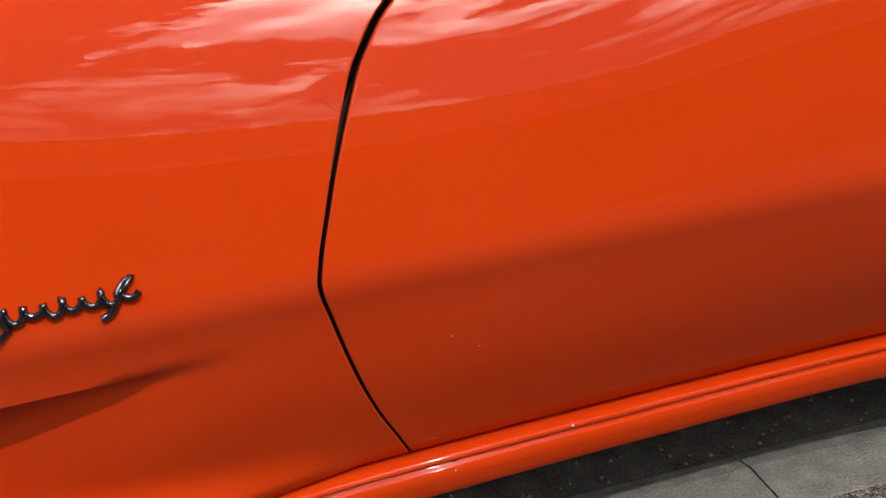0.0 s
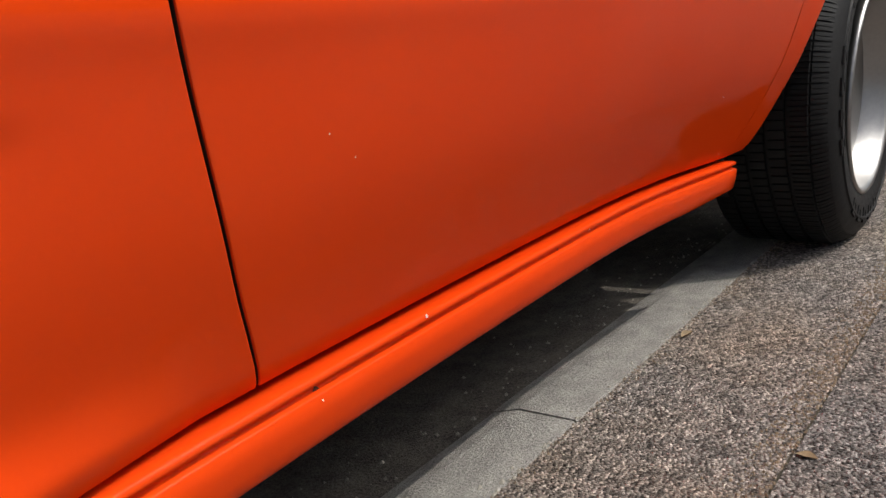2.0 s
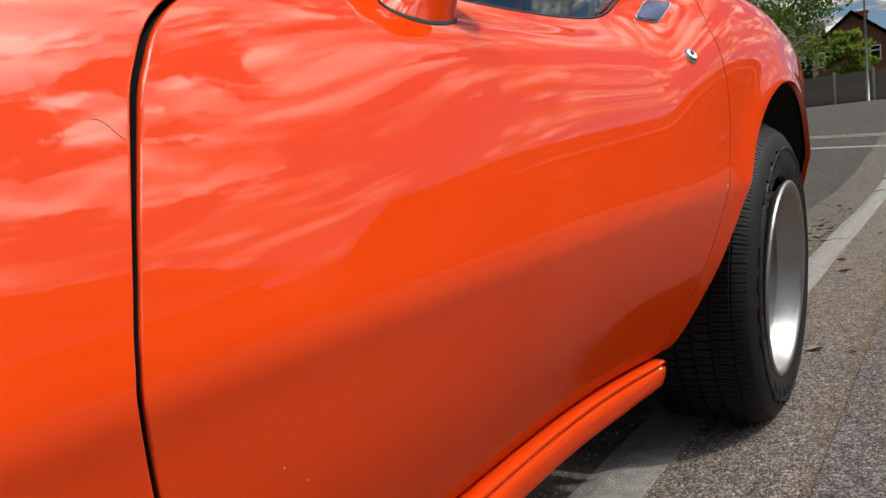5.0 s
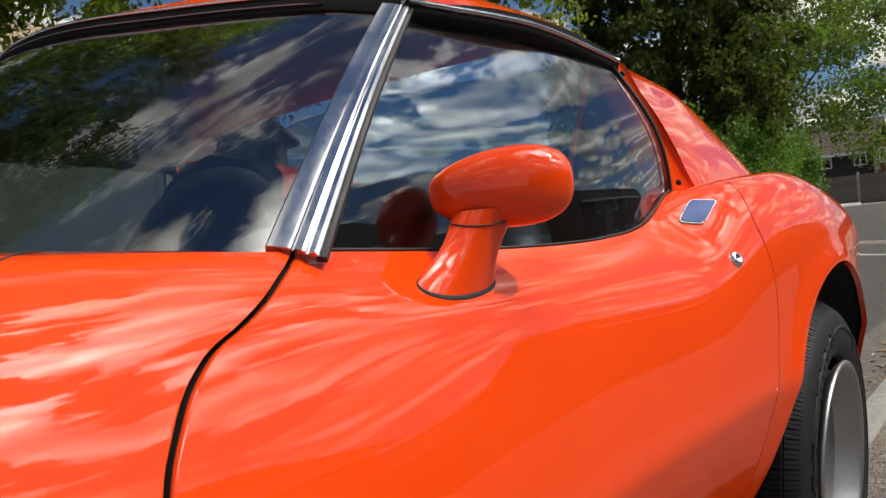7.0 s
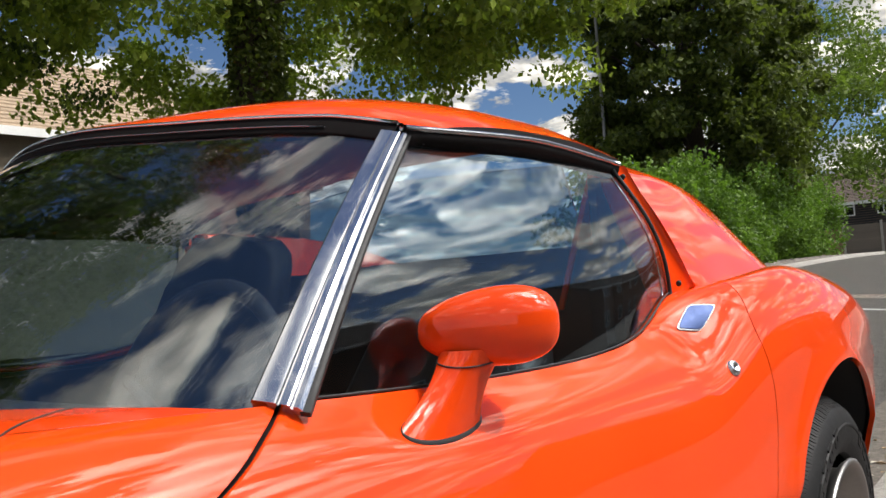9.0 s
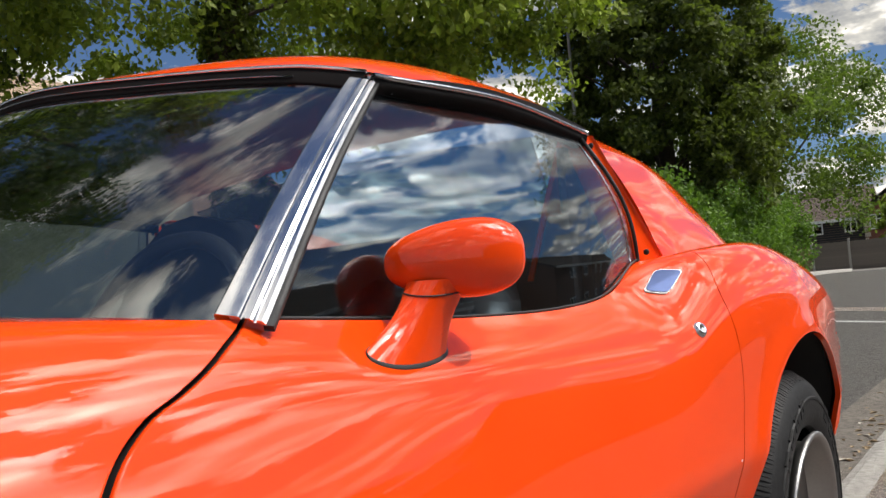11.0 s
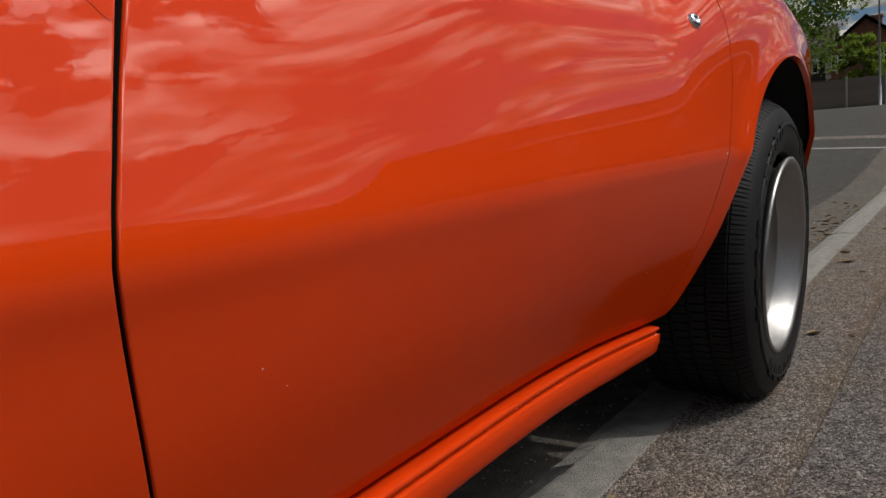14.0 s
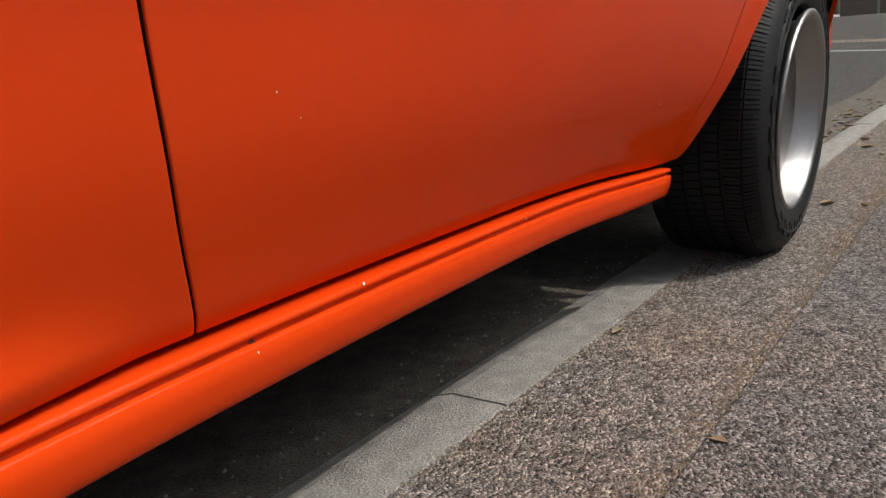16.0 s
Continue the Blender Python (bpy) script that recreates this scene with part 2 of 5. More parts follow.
def keyed(x, keys):
    """A smooth curve through (x, value) keys, with no overshoot."""
    xs, ys = [k[0] for k in keys], [k[1] for k in keys]
    n = len(xs)
    if x <= xs[0]:
        return ys[0]
    if x >= xs[-1]:
        return ys[-1]
    d = [(ys[i + 1] - ys[i]) / (xs[i + 1] - xs[i]) for i in range(n - 1)]
    m = [d[0]] + [0 if d[i - 1] * d[i] <= 0 else 2 * d[i - 1] * d[i] / (d[i - 1] + d[i]) for i in range(1, n - 1)] + [d[-1]]
    i = max(k for k in range(n - 1) if xs[k] <= x)
    h = xs[i + 1] - xs[i]
    t = (x - xs[i]) / h
    return ((2 * t**3 - 3 * t**2 + 1) * ys[i] + (t**3 - 2 * t**2 + t) * h * m[i] + (3 * t**2 - 2 * t**3) * ys[i + 1] + (t**3 - t**2) * h * m[i + 1])


def grid(rows, close_u=False, close_v=False):
    """A bmesh of quads over rows of points."""
    bm = bmesh.new()
    vs = [[bm.verts.new(p) for p in row] for row in rows]
    nu, nv = len(vs), len(vs[0])
    for i in range(nu if close_u else nu - 1):
        for j in range(nv if close_v else nv - 1):
            a, b, c, d = vs[i][j], vs[(i + 1) % nu][j], vs[(i + 1) % nu][(j + 1) % nv], vs[i][(j + 1) % nv]
            f = [v for k, v in enumerate((a, b, c, d)) if v not in (a, b, c, d)[:k]]
            if len(f) > 2:
                bm.faces.new(f)
    return bm


def shell(rows, thick, inward, dark_ends=False, dark_back=False, dark_rim=False):
    """A panel of that thickness: the rows of points as its face, and rounded-over edges turned towards inward(point)."""
    bm = bmesh.new()
    nu, nv = len(rows), len(rows[0])
    P = [[Vector(p) for p in row] for row in rows]
    front = [[bm.verts.new(p) for p in row] for row in P]
    back = [[bm.verts.new(p + inward(p) * thick) for p in row] for row in P]
    for i in range(nu - 1):
        for j in range(nv - 1):
            bm.faces.new((front[i][j], front[i + 1][j], front[i + 1][j + 1], front[i][j + 1]))
            bm.faces.new((back[i][j], back[i][j + 1], back[i + 1][j + 1], back[i + 1][j])).material_index = int(dark_back)
    for i in range(nu - 1):
        bm.faces.new((front[i][0], back[i][0], back[i + 1][0], front[i + 1][0])).material_index = int(dark_rim)
        bm.faces.new((front[i][-1], front[i + 1][-1], back[i + 1][-1], back[i][-1])).material_index = int(dark_rim)
    for j in range(nv - 1):
        ends = bm.faces.new((front[0][j], front[0][j + 1], back[0][j + 1], back[0][j])), bm.faces.new((front[-1][j], back[-1][j], back[-1][j + 1], front[-1][j + 1]))
        if dark_ends:
            for f in ends:
                f.material_index = 1
    bmesh.ops.recalc_face_normals(bm, faces=bm.faces)
    bm.normal_update()
    for e in bm.edges:
        if len(e.link_faces) == 2:
            e.smooth = e.calc_face_angle(0) < 0.7
    return bm


def box(bm, lo, hi, bevel=0.0):
    """Adds a box to a bmesh."""
    made = bmesh.ops.create_cube(bm, size=1.0)["verts"]
    for v in made:
        v.co = Vector([lo[k] + (v.co[k] + 0.5) * (hi[k] - lo[k]) for k in range(3)])
    if bevel:
        bmesh.ops.bevel(bm, geom=list({e for v in made for e in v.link_edges}), offset=bevel, segments=2, affect="EDGES")
    return bm


def sweep(profile, stations):
    """A closed profile of (a, b) swept along stations of (origin, a-axis, b-axis)."""
    rows = [[Vector(o) + Vector(ax) * a + Vector(bx) * b for a, b in profile] for o, ax, bx in stations]
    bm = grid(rows, close_v=True)
    bm.verts.ensure_lookup_table()
    n = len(profile)
    bm.faces.new([bm.verts[k] for k in range(n)][::-1])
    bm.faces.new([bm.verts[len(bm.verts) - n + k] for k in range(n)])
    return bm


def tube(points, radius, sides=10):
    """A round bar along points; radius may be one number or one for each point."""
    pts = [Vector(p) for p in points]
    rows, up = [], None
    for i, p in enumerate(pts):
        d = (pts[min(i + 1, len(pts) - 1)] - pts[max(i - 1, 0)]).normalized()
        if up is None:
            up = d.orthogonal().normalized()
        up = (up - d * up.dot(d)).normalized()
        side = d.cross(up)
        r = radius[i] if isinstance(radius, (list, tuple)) else radius
        rows.append([p + (up * math.cos(2 * math.pi * k / sides) + side * math.sin(2 * math.pi * k / sides)) * r for k in range(sides)])
    bm = grid(rows, close_v=True)
    bm.verts.ensure_lookup_table()
    bm.faces.new([bm.verts[k] for k in range(sides)][::-1])
    bm.faces.new([bm.verts[len(bm.verts) - sides + k] for k in range(sides)])
    return bm


def lathe(profile, centre, segments=64):
    """A ring about the y axis from a profile of (radius, y)."""
    rows = []
    for k in range(segments):
        a = 2 * math.pi * k / segments
        rows.append([(centre[0] + r * math.cos(a), centre[1] + y, centre[2] + r * math.sin(a)) for r, y in profile])
    return grid(rows, close_u=True)


def join(bm, other):
    me = bpy.data.meshes.new("tmp")
    other.to_mesh(me)
    other.free()
    bm.from_mesh(me)
    bpy.data.meshes.remove(me)
    return bm


# ---- ground ----
def rise(x):
    """The road climbs gently away behind the car."""
    return keyed(x, [(5.8, 0.0), (7.5, 0.08), (9, 0.20), (12, 0.42), (16, 0.66), (20, 0.84), (30, 1.06), (50, 1.20)])


def spread(lo, hi, steps):
    return [lo + (hi - lo) * i / steps for i in range(steps + 1)]


KERB_IN, KERB_OUT, SEAM = -0.592, -0.692, -0.945
DROP = 0.016


def sheet(xs, ys, z):
    return grid([[(x, y, rise(x) + z) for y in ys] for x in xs][::-1])


FAR_X = [-400, -120, -40, -15, -6] + spread(-4, 12, 32) + spread(13, 40, 18) + [48, 60, 80, 120, 400]
ground = part("ground", sheet(FAR_X, [-400, -100, -30, -10, -4, KERB_IN - 0.05, 0.5, 2, 5, 8, 20, 60, 150, 400], -DROP), ROAD, None)
tagged(ground, "grey asphalt road and ground climbing gently away", "road", kind="structure")
pavement = part("pavement", sheet([x for x in FAR_X if -50 < x < 48], [-3.2, -2.4, -1.6, -1.2, SEAM - 0.002], 0.003), PAVE, None)
tagged(pavement, "coarse grey asphalt pavement with stones showing", "pavement", kind="structure")
channel = part("road_channel", sheet([x for x in FAR_X if -50 < x < 48], [KERB_IN - 0.01, KERB_IN + 0.08, KERB_IN + 0.20, KERB_IN + 0.34], 0.004 - DROP), CHANNEL, None)
tagged(channel, "smooth brownish road edge along the kerb, coloured pale to lift the car's shade", "road", kind="structure")
strip = part("pavement_strip", sheet([x for x in FAR_X if -50 < x < 48], [SEAM + 0.002, -0.85, -0.75, KERB_OUT - 0.002], 0.001), PAVE_WORN, None)
tagged(strip, "worn brownish asphalt strip beside the kerb", "pavement", kind="structure")
bed = part("pavement_bed", sheet([x for x in FAR_X if -50 < x < 48], [SEAM - 0.02, SEAM + 0.02], -0.003), DIRT, None)
tagged(bed, "dark dirty joint between two asphalt strips", "pavement", kind="structure")


# ---- the car: its side as a family of curves along its length (x to the rear, w half-width, z height) ----
REAR, FRONT, ARCH_R, HUB_Z = 0.0, -2.489, 0.392, 0.303
LEVELS_W = [
    [(-2.9, 0.80), (-2.0, 0.80), (-1.75, 0.772), (-1.5, 0.750), (-1.1, 0.728), (-0.8, 0.716), (-0.65, 0.718), (-0.47, 0.735), (-0.36, 0.755), (0, 0.80), (0.4, 0.765), (1.3, 0.68)],
    None, None,
    [(-2.9, 0.80), (-2.49, 0.877), (-1.9, 0.845), (-1.5, 0.826), (-1.2, 0.822), (-0.9, 0.825), (-0.6, 0.840), (-0.42, 0.853), (-0.2, 0.868), (0, 0.880), (0.2, 0.874), (0.39, 0.846), (0.7, 0.80), (1.3, 0.70)],
    None, None,
    [(-2.9, 0.76), (-2.49, 0.83), (-1.9, 0.79), (-1.5, 0.766), (-1.27, 0.768), (-1.12, 0.782), (-0.9, 0.792), (-0.6, 0.803), (-0.46, 0.828), (-0.25, 0.852), (0, 0.868), (0.35, 0.856), (1.3, 0.70)],
    [(-2.9, 0.70), (-2.49, 0.75), (-1.9, 0.735), (-1.4, 0.742), (-1.27, 0.748), (-1.12, 0.764), (-0.9, 0.773), (-0.66, 0.770), (-0.52, 0.758), (-0.45, 0.772), (-0.38, 0.786), (-0.25, 0.80), (0, 0.79), (0.35, 0.80), (0.7, 0.77), (1.3, 0.66)],
    [(-2.9, 0.62), (-2.49, 0.66), (-1.9, 0.66), (-1.5, 0.70), (-1.27, 0.719), (-1.12, 0.737), (-0.9, 0.746), (-0.66, 0.748), (-0.52, 0.732), (-0.45, 0.738), (-0.38, 0.750), (-0.25, 0.757), (0, 0.745), (0.35, 0.74), (0.7, 0.70), (1.3, 0.58)],
    [(-2.9, 0.54), (-2.49, 0.57), (-1.9, 0.60), (-1.5, 0.665), (-1.27, 0.70), (-0.9, 0.725), (-0.73, 0.735), (-0.62, 0.731), (-0.49, 0.716), (-0.41, 0.705), (-0.25, 0.71), (0, 0.69), (0.35, 0.68), (0.7, 0.62), (1.3, 0.50)],
]
LEVELS_Z = [
    [(-2.9, 0.25), (-1.5, 0.268), (-0.8, 0.262), (-0.47, 0.25), (0.4, 0.25), (1.3, 0.32)],
    None, None,
    [(-2.9, 0.52), (-1.5, 0.512), (-0.4, 0.525), (1.3, 0.56)],
    None, None,
    [(-2.9, 0.66), (-2.49, 0.76), (-1.9, 0.735), (-1.5, 0.715), (-1.12, 0.698), (-0.9, 0.695), (-0.45, 0.73), (-0.25, 0.77), (0, 0.80), (0.35, 0.76), (1.3, 0.64)],
    [(-2.9, 0.69), (-2.49, 0.83), (-1.9, 0.80), (-1.4, 0.757), (-1.27, 0.752), (-1.12, 0.739), (-0.9, 0.737), (-0.66, 0.748), (-0.52, 0.778), (-0.45, 0.80), (-0.38, 0.825), (-0.25, 0.860), (0, 0.893), (0.35, 0.85), (0.7, 0.78), (1.3, 0.68)],
    [(-2.9, 0.70), (-2.49, 0.855), (-1.9, 0.82), (-1.5, 0.799), (-1.27, 0.783), (-1.12, 0.759), (-0.9, 0.757), (-0.66, 0.767), (-0.52, 0.808), (-0.45, 0.835), (-0.38, 0.857), (-0.25, 0.875), (0, 0.885), (0.35, 0.85), (0.7, 0.79), (1.3, 0.69)],
    [(-2.9, 0.70), (-2.49, 0.84), (-1.9, 0.818), (-1.5, 0.808), (-1.27, 0.795), (-0.9, 0.778), (-0.73, 0.778), (-0.62, 0.788), (-0.49, 0.826), (-0.41, 0.855), (-0.25, 0.852), (0, 0.85), (0.35, 0.835), (0.7, 0.79), (1.3, 0.69)],
]
UP = [(-2.9, 0.033), (-1.5, 0.029), (-1.2, 0.022), (-0.9, 0.016), (-0.6, 0.016), (-0.45, 0.012), (0, 0.004), (1.3, 0.01)]


def section(x):
    """The ten levels of the body side at x, as (w, z)."""
    w0, z0 = keyed(x, LEVELS_W[0]), keyed(x, LEVELS_Z[0])
    wc, zc = keyed(x, LEVELS_W[3]), keyed(x, LEVELS_Z[3])
    up = keyed(x, UP)
    z6 = keyed(x, LEVELS_Z[6])
    levels = [(w0, z0), (w0 + 0.66 * (wc - w0), z0 + 0.53 * (zc - z0)), (wc - 0.008, zc - 0.036), (wc, zc), (wc - 0.33 * up, zc + 0.045), (wc - up, zc + 0.6 * (z6 - zc))]
    return levels + [(keyed(x, LEVELS_W[k]), keyed(x, LEVELS_Z[k])) for k in (6, 7, 8, 9)]


def faired(k):
    """The section's w (k = 0) or z (k = 1) on a lattice, eased along the length and up the side so that the panels run fair."""
    raw = np.array([[keyed(v, [(i, p[k]) for i, p in enumerate(section(x))]) for v in LATTICE_V] for x in LATTICE_X])
    out = raw
    for axis, coords, sigma in ((0, LATTICE_X, EASE_X), (1, LATTICE_V, EASE_V)):
        out = np.moveaxis(out, axis, 0)
        n = len(coords)
        step = coords[1] - coords[0]
        pad = n // 4
        longer = np.concatenate([2 * out[:1] - out[pad:0:-1], out, 2 * out[-1:] - out[-2:-pad - 2:-1]])
        place = np.array(coords)[0] + step * np.arange(-pad, n + pad)
        wide = np.array([keyed(c, sigma) for c in coords])[:, None]
        weight = np.exp(-0.5 * ((place[None, :] - np.array(coords)[:, None]) / wide) ** 2)
        weight /= weight.sum(1)[:, None]
        out = np.moveaxis(np.tensordot(weight, longer, 1), 0, axis)
    return out.tolist()


LATTICE_X, LATTICE_V = spread(-2.9, 1.3, 210), spread(0, 9, 72)
EASE_X = [(-2.9, 0.06), (-1.6, 0.09), (-0.75, 0.09), (-0.52, 0.035), (-0.2, 0.05), (1.3, 0.06)]
EASE_V = [(0, 0.12), (2.4, 0.16), (3.4, 0.22), (4.6, 0.5), (7.0, 0.5), (9, 0.3)]
LATTICE_W, LATTICE_Z = faired(0), faired(1)


def four(t):
    """Weights of the four neighbours of a share t between the middle two."""
    return (-0.5 * t + t * t - 0.5 * t**3, 1 - 2.5 * t * t + 1.5 * t**3, 0.5 * t + 2 * t * t - 1.5 * t**3, -0.5 * t * t + 0.5 * t**3)


def body(table, x, v):
    fx = min(209.999, max(0.0, (x + 2.9) / 4.2 * 210))
    fv = min(71.999, max(0.0, v / 9 * 72))
    i, j = int(fx), int(fv)
    wx, wv = four(fx - i), four(fv - j)
    total = 0.0
    for a in range(4):
        row = table[min(210, max(0, i + a - 1))]
        total += wx[a] * sum(wv[b] * row[min(72, max(0, j + b - 1))] for b in range(4))
    return total


def edge_w(x):
    return body(LATTICE_W, x, 9)


def edge_z(x):
    return body(LATTICE_Z, x, 9)


def side(x, v, under=True):
    """A point of the left body side: v runs from 0 at the sill to 9 at the top edge; the panels turn under along their foot."""
    w, z = body(LATTICE_W, x, v), body(LATTICE_Z, x, v)
    for hub in (REAR, FRONT):
        far = math.hypot(x - hub, z - HUB_Z) - ARCH_R
        if z < 0.8 and far < 0.2:
            w += 0.010 * math.exp(-(max(far, 0.0) / 0.035) ** 2) * (0.3 + 0.7 * min(1.0, max(0.0, (z - 0.34) / 0.16)))
    # hollow behind the front wheel: a sharp upper edge running out to a point, and the sill's flare under it
    along = VENT[0] - x
    if along > 0:
        below = VENT[1] - 0.055 * along - z
        if below > 0:
            w -= min(0.05, 0.26 * along) * math.exp(-below / (0.03 + 0.60 * along)) * min(1.0, below / 0.004)
    if x < -1.5 and z < 0.45:
        w += keyed(x, FLARE) * math.exp(-((max(0.0, z - 0.280) / 0.024) ** 2))
    if under and v < 0.16:
        w -= 0.004 * ((0.16 - v) / 0.16) ** 2
    return Vector((x, -w, z))


VENT = (-1.606, 0.462)
FLARE = [(-1.95, 0.060), (-1.75, 0.040), (-1.62, 0.016), (-1.5, 0.0)]


def level_at(x, z):
    lo, hi = 0.0, 7.0
    for _ in range(24):
        m = (lo + hi) / 2
        if body(LATTICE_Z, x, m) < z:
            lo = m
        else:
            hi = m
    return (lo + hi) / 2


def lowest(x):
    """The level at which the body side begins at x: the sill, or the edge of a wheel arch."""
    for hub in (REAR, FRONT):
        if abs(x - hub) < ARCH_R:
            z = HUB_Z + math.sqrt(max(0.0, ARCH_R**2 - (x - hub) ** 2))
            return level_at(x, z)
    return 0.0


def on_side(x, z):
    """A point of the body side at a height, and its outward normal."""
    v = level_at(x, z)
    p = side(x, v)
    n = (side(x + 0.004, v) - side(x - 0.004, v)).cross(side(x, v + 0.03) - side(x, v - 0.03)).normalized()
    return p, (n if n.y < 0 else -n)


GAP_FRONT = [(0.262, -1.447), (0.30, -1.460), (0.35, -1.478), (0.40, -1.492), (0.44, -1.501), (0.476, -1.508), (0.51, -1.5135), (0.528, -1.510), (0.566, -1.498), (0.604, -1.485), (0.65, -1.467), (0.672, -1.457), (0.69, -1.445), (0.706, -1.433), (0.72, -1.418), (0.734, -1.397), (0.745, -1.370), (0.76, -1.338), (0.776, -1.308), (0.79, -1.278), (0.795, -1.268)]
GAP_REAR = [(0.25, -0.492), (0.32, -0.460), (0.383, -0.444), (0.46, -0.432), (0.52, -0.417), (0.574, -0.392), (0.64, -0.364), (0.70, -0.355), (0.772, -0.355), (0.80, -0.346), (0.835, -0.325), (0.86, -0.310)]
GAP = 0.005
GAP_WIDTH = [(0.25, 0.0034), (0.50, 0.0040), (0.60, 0.0048), (0.68, 0.0075), (0.75, 0.0085), (0.80, 0.0070)]


def between(x_of_z0, x_of_z1, u, v):
    """The side's point at level v, a share u of the way from one cut to the other; a cut is a list of (z, x)."""
    x = (keyed(0.5, x_of_z0) + keyed(0.5, x_of_z1)) / 2
    for _ in range(4):
        z = side(x, v).z
        x = keyed(z, x_of_z0) * (1 - u) + keyed(z, x_of_z1) * u
    return side(x, v)


def inward(p):
    d = Vector((0, -p.y, (0.45 - p.z) * 0.8))
    return d.normalized()


def shift(cut, d):
    return [(z, x + d) for z, x in cut]


def widened(cut, share):
    return [(z, x + share * keyed(z, GAP_WIDTH)) for z, x in cut]


LEVELS = spread(0, 0.2, 7) + spread(0.3, 9, 80)
car = thing("car", "orange low sports coupe with chrome trim parked half on the pavement", "car")


def mirrored(bm, right):
    if right:
        for v in bm.verts:
            v.co.y = -v.co.y
        bmesh.ops.reverse_faces(bm, faces=bm.faces)
    return bm


def fine_x(lo, hi):
    xs = spread(lo, hi, max(2, int((hi - lo) / 0.03)))
    for hub in (REAR, FRONT):
        for a in (-ARCH_R, ARCH_R):
            for d in (-0.02, -0.008, -0.002, 0.0005, 0.002, 0.006, 0.012, 0.02):
                if lo < hub + a + d < hi:
                    xs.append(hub + a + d)
    return sorted(set(xs))


def rolled(edge, way):
    """Two rows that carry a panel's edge round into the gap."""
    out = []
    for along, deep in ((0.15, 0.10), (0.24, 0.45)):
        out.append([p + Vector((way * along, 0, 0)) * keyed(p.z, GAP_WIDTH) + inward(p) * deep * keyed(p.z, GAP_WIDTH) for p in edge])
    return out


def side_panels(right):
    rows = [[between(widened(GAP_FRONT, 0.76), shift(GAP_REAR, -GAP / 2 + 0.003), u, v) for v in LEVELS] for u in [0.0, 0.0012, 0.003, 0.007] + spread(0, 1, 64)[1:]]
    rows = rolled(rows[0], -1)[::-1] + rows
    door = part("door", mirrored(shell(rows, 0.022, inward, True), right), PAINT, car)
    # ends inside the shut gap are coloured black, to keep the gap dark
    door.data.materials.append(RUBBER)
    # front wing: straight stations from the nose, the last bent onto the gap
    xs = fine_x(-2.9, -1.56)
    rows = []
    for x in xs:
        lo = lowest(x)
        rows.append([side(x, lo + (9 - lo) * v / 9) for v in LEVELS])
    straight = [(0, -1.56), (1, -1.56)]
    rows += [[between(straight, widened(GAP_FRONT, -0.56), u, v) for v in LEVELS] for u in spread(0, 1, 12)[1:-1] + [0.96, 0.98, 0.99, 1.0]]
    rows += rolled(rows[-1], 1)
    wing = part("front_wing", mirrored(shell(rows, 0.022, inward, True), right), PAINT, car)
    # the wing's end in the gap is blackened likewise
    wing.data.materials.append(RUBBER)
    quarter = part("quarter_panel", mirrored(shell(quarter_rows(), 0.011, inward, dark_back=True), right), PAINT, car)
    quarter.data.materials.append(UNDER)
    return door, wing, quarter


def quarter_rows():
    """The rear quarter as spokes from the wheel arch out to the door gap, the top edge, the tail and the bottom."""
    outer = []
    for v in spread(0, 9, 44):
        x = -0.4
        for _ in range(5):
            x = keyed(side(x, v).z, shift(GAP_REAR, 0.003))
        outer.append((x, v))
    outer += [(x, 9) for x in spread(outer[-1][0], 1.3, 50)[1:]]
    outer += [(1.3, v) for v in spread(9, 0, 16)[1:]]
    outer += [(x, 0) for x in spread(1.3, ARCH_R + 0.02, 12)[1:]]
    turns = spread(180, 122, 44) + spread(122, 42, 50)[1:] + spread(42, 10, 16)[1:] + spread(10, 0, 12)[1:]
    rows = []
    for (xo, vo), a in zip(outer, turns):
        xa, za = REAR + ARCH_R * math.cos(radians(a)), HUB_Z + ARCH_R * math.sin(radians(a))
        if a > 168:
            k = (180 - a) / 12
            za = 0.254 + (za - 0.254) * k
            xa = -0.432 + (xa + 0.432) * k**0.8
        elif a < 8:
            k = a / 8
            za = 0.252 + (za - 0.252) * k
            xa = ARCH_R * (1 - 0.01 * (1 - k))
        va = level_at(xa, za)
        rows.append([side(xa + (xo - xa) * r**1.4, va + (vo - va) * r**1.4) for r in spread(0, 1, 30)])
    return rows


for right in (False, True):
    side_panels(right)
    # black liner added behind the panels, so that the gaps show dark
    rows = [[side(x, v) + inward(side(x, v)) * 0.036 for v in spread(0.3, 8.8, 24)] for x in spread(-2.05, -0.42, 40)]
    part("inner_panel", mirrored(grid(rows), right), UNDER, car)
    # sill moulding: bead, groove and lower panel
    prof = [(-0.03, -0.002), (0.003, -0.002), (0.0078, -0.0026), (0.0102, -0.0045), (0.0108, -0.0072), (0.0098, -0.0094), (0.0050, -0.0104), (0.0040, -0.0124), (0.0042, -0.0150), (0.0095, -0.0160), (0.0112, -0.0178), (0.0098, -0.032), (0.0066, -0.044), (0.0036, -0.053), (0.000, -0.0575), (-0.006, -0.059), (-0.03, -0.059)]
    stations = []
    for x in spread(-2.06, -0.474, 60):
        p = side(x, 0, False) + Vector((0, 0.85 * keyed(x, FLARE), 0))
        taper = keyed(x, [(-0.62, 1.0), (-0.474, 0.86)])
        stations.append(((x, p.y, p.z - 0.005), (0, -1, 0), (0, 0, taper)))
    part("sill_panel", mirrored(sweep(prof, stations), right), PAINT, car)

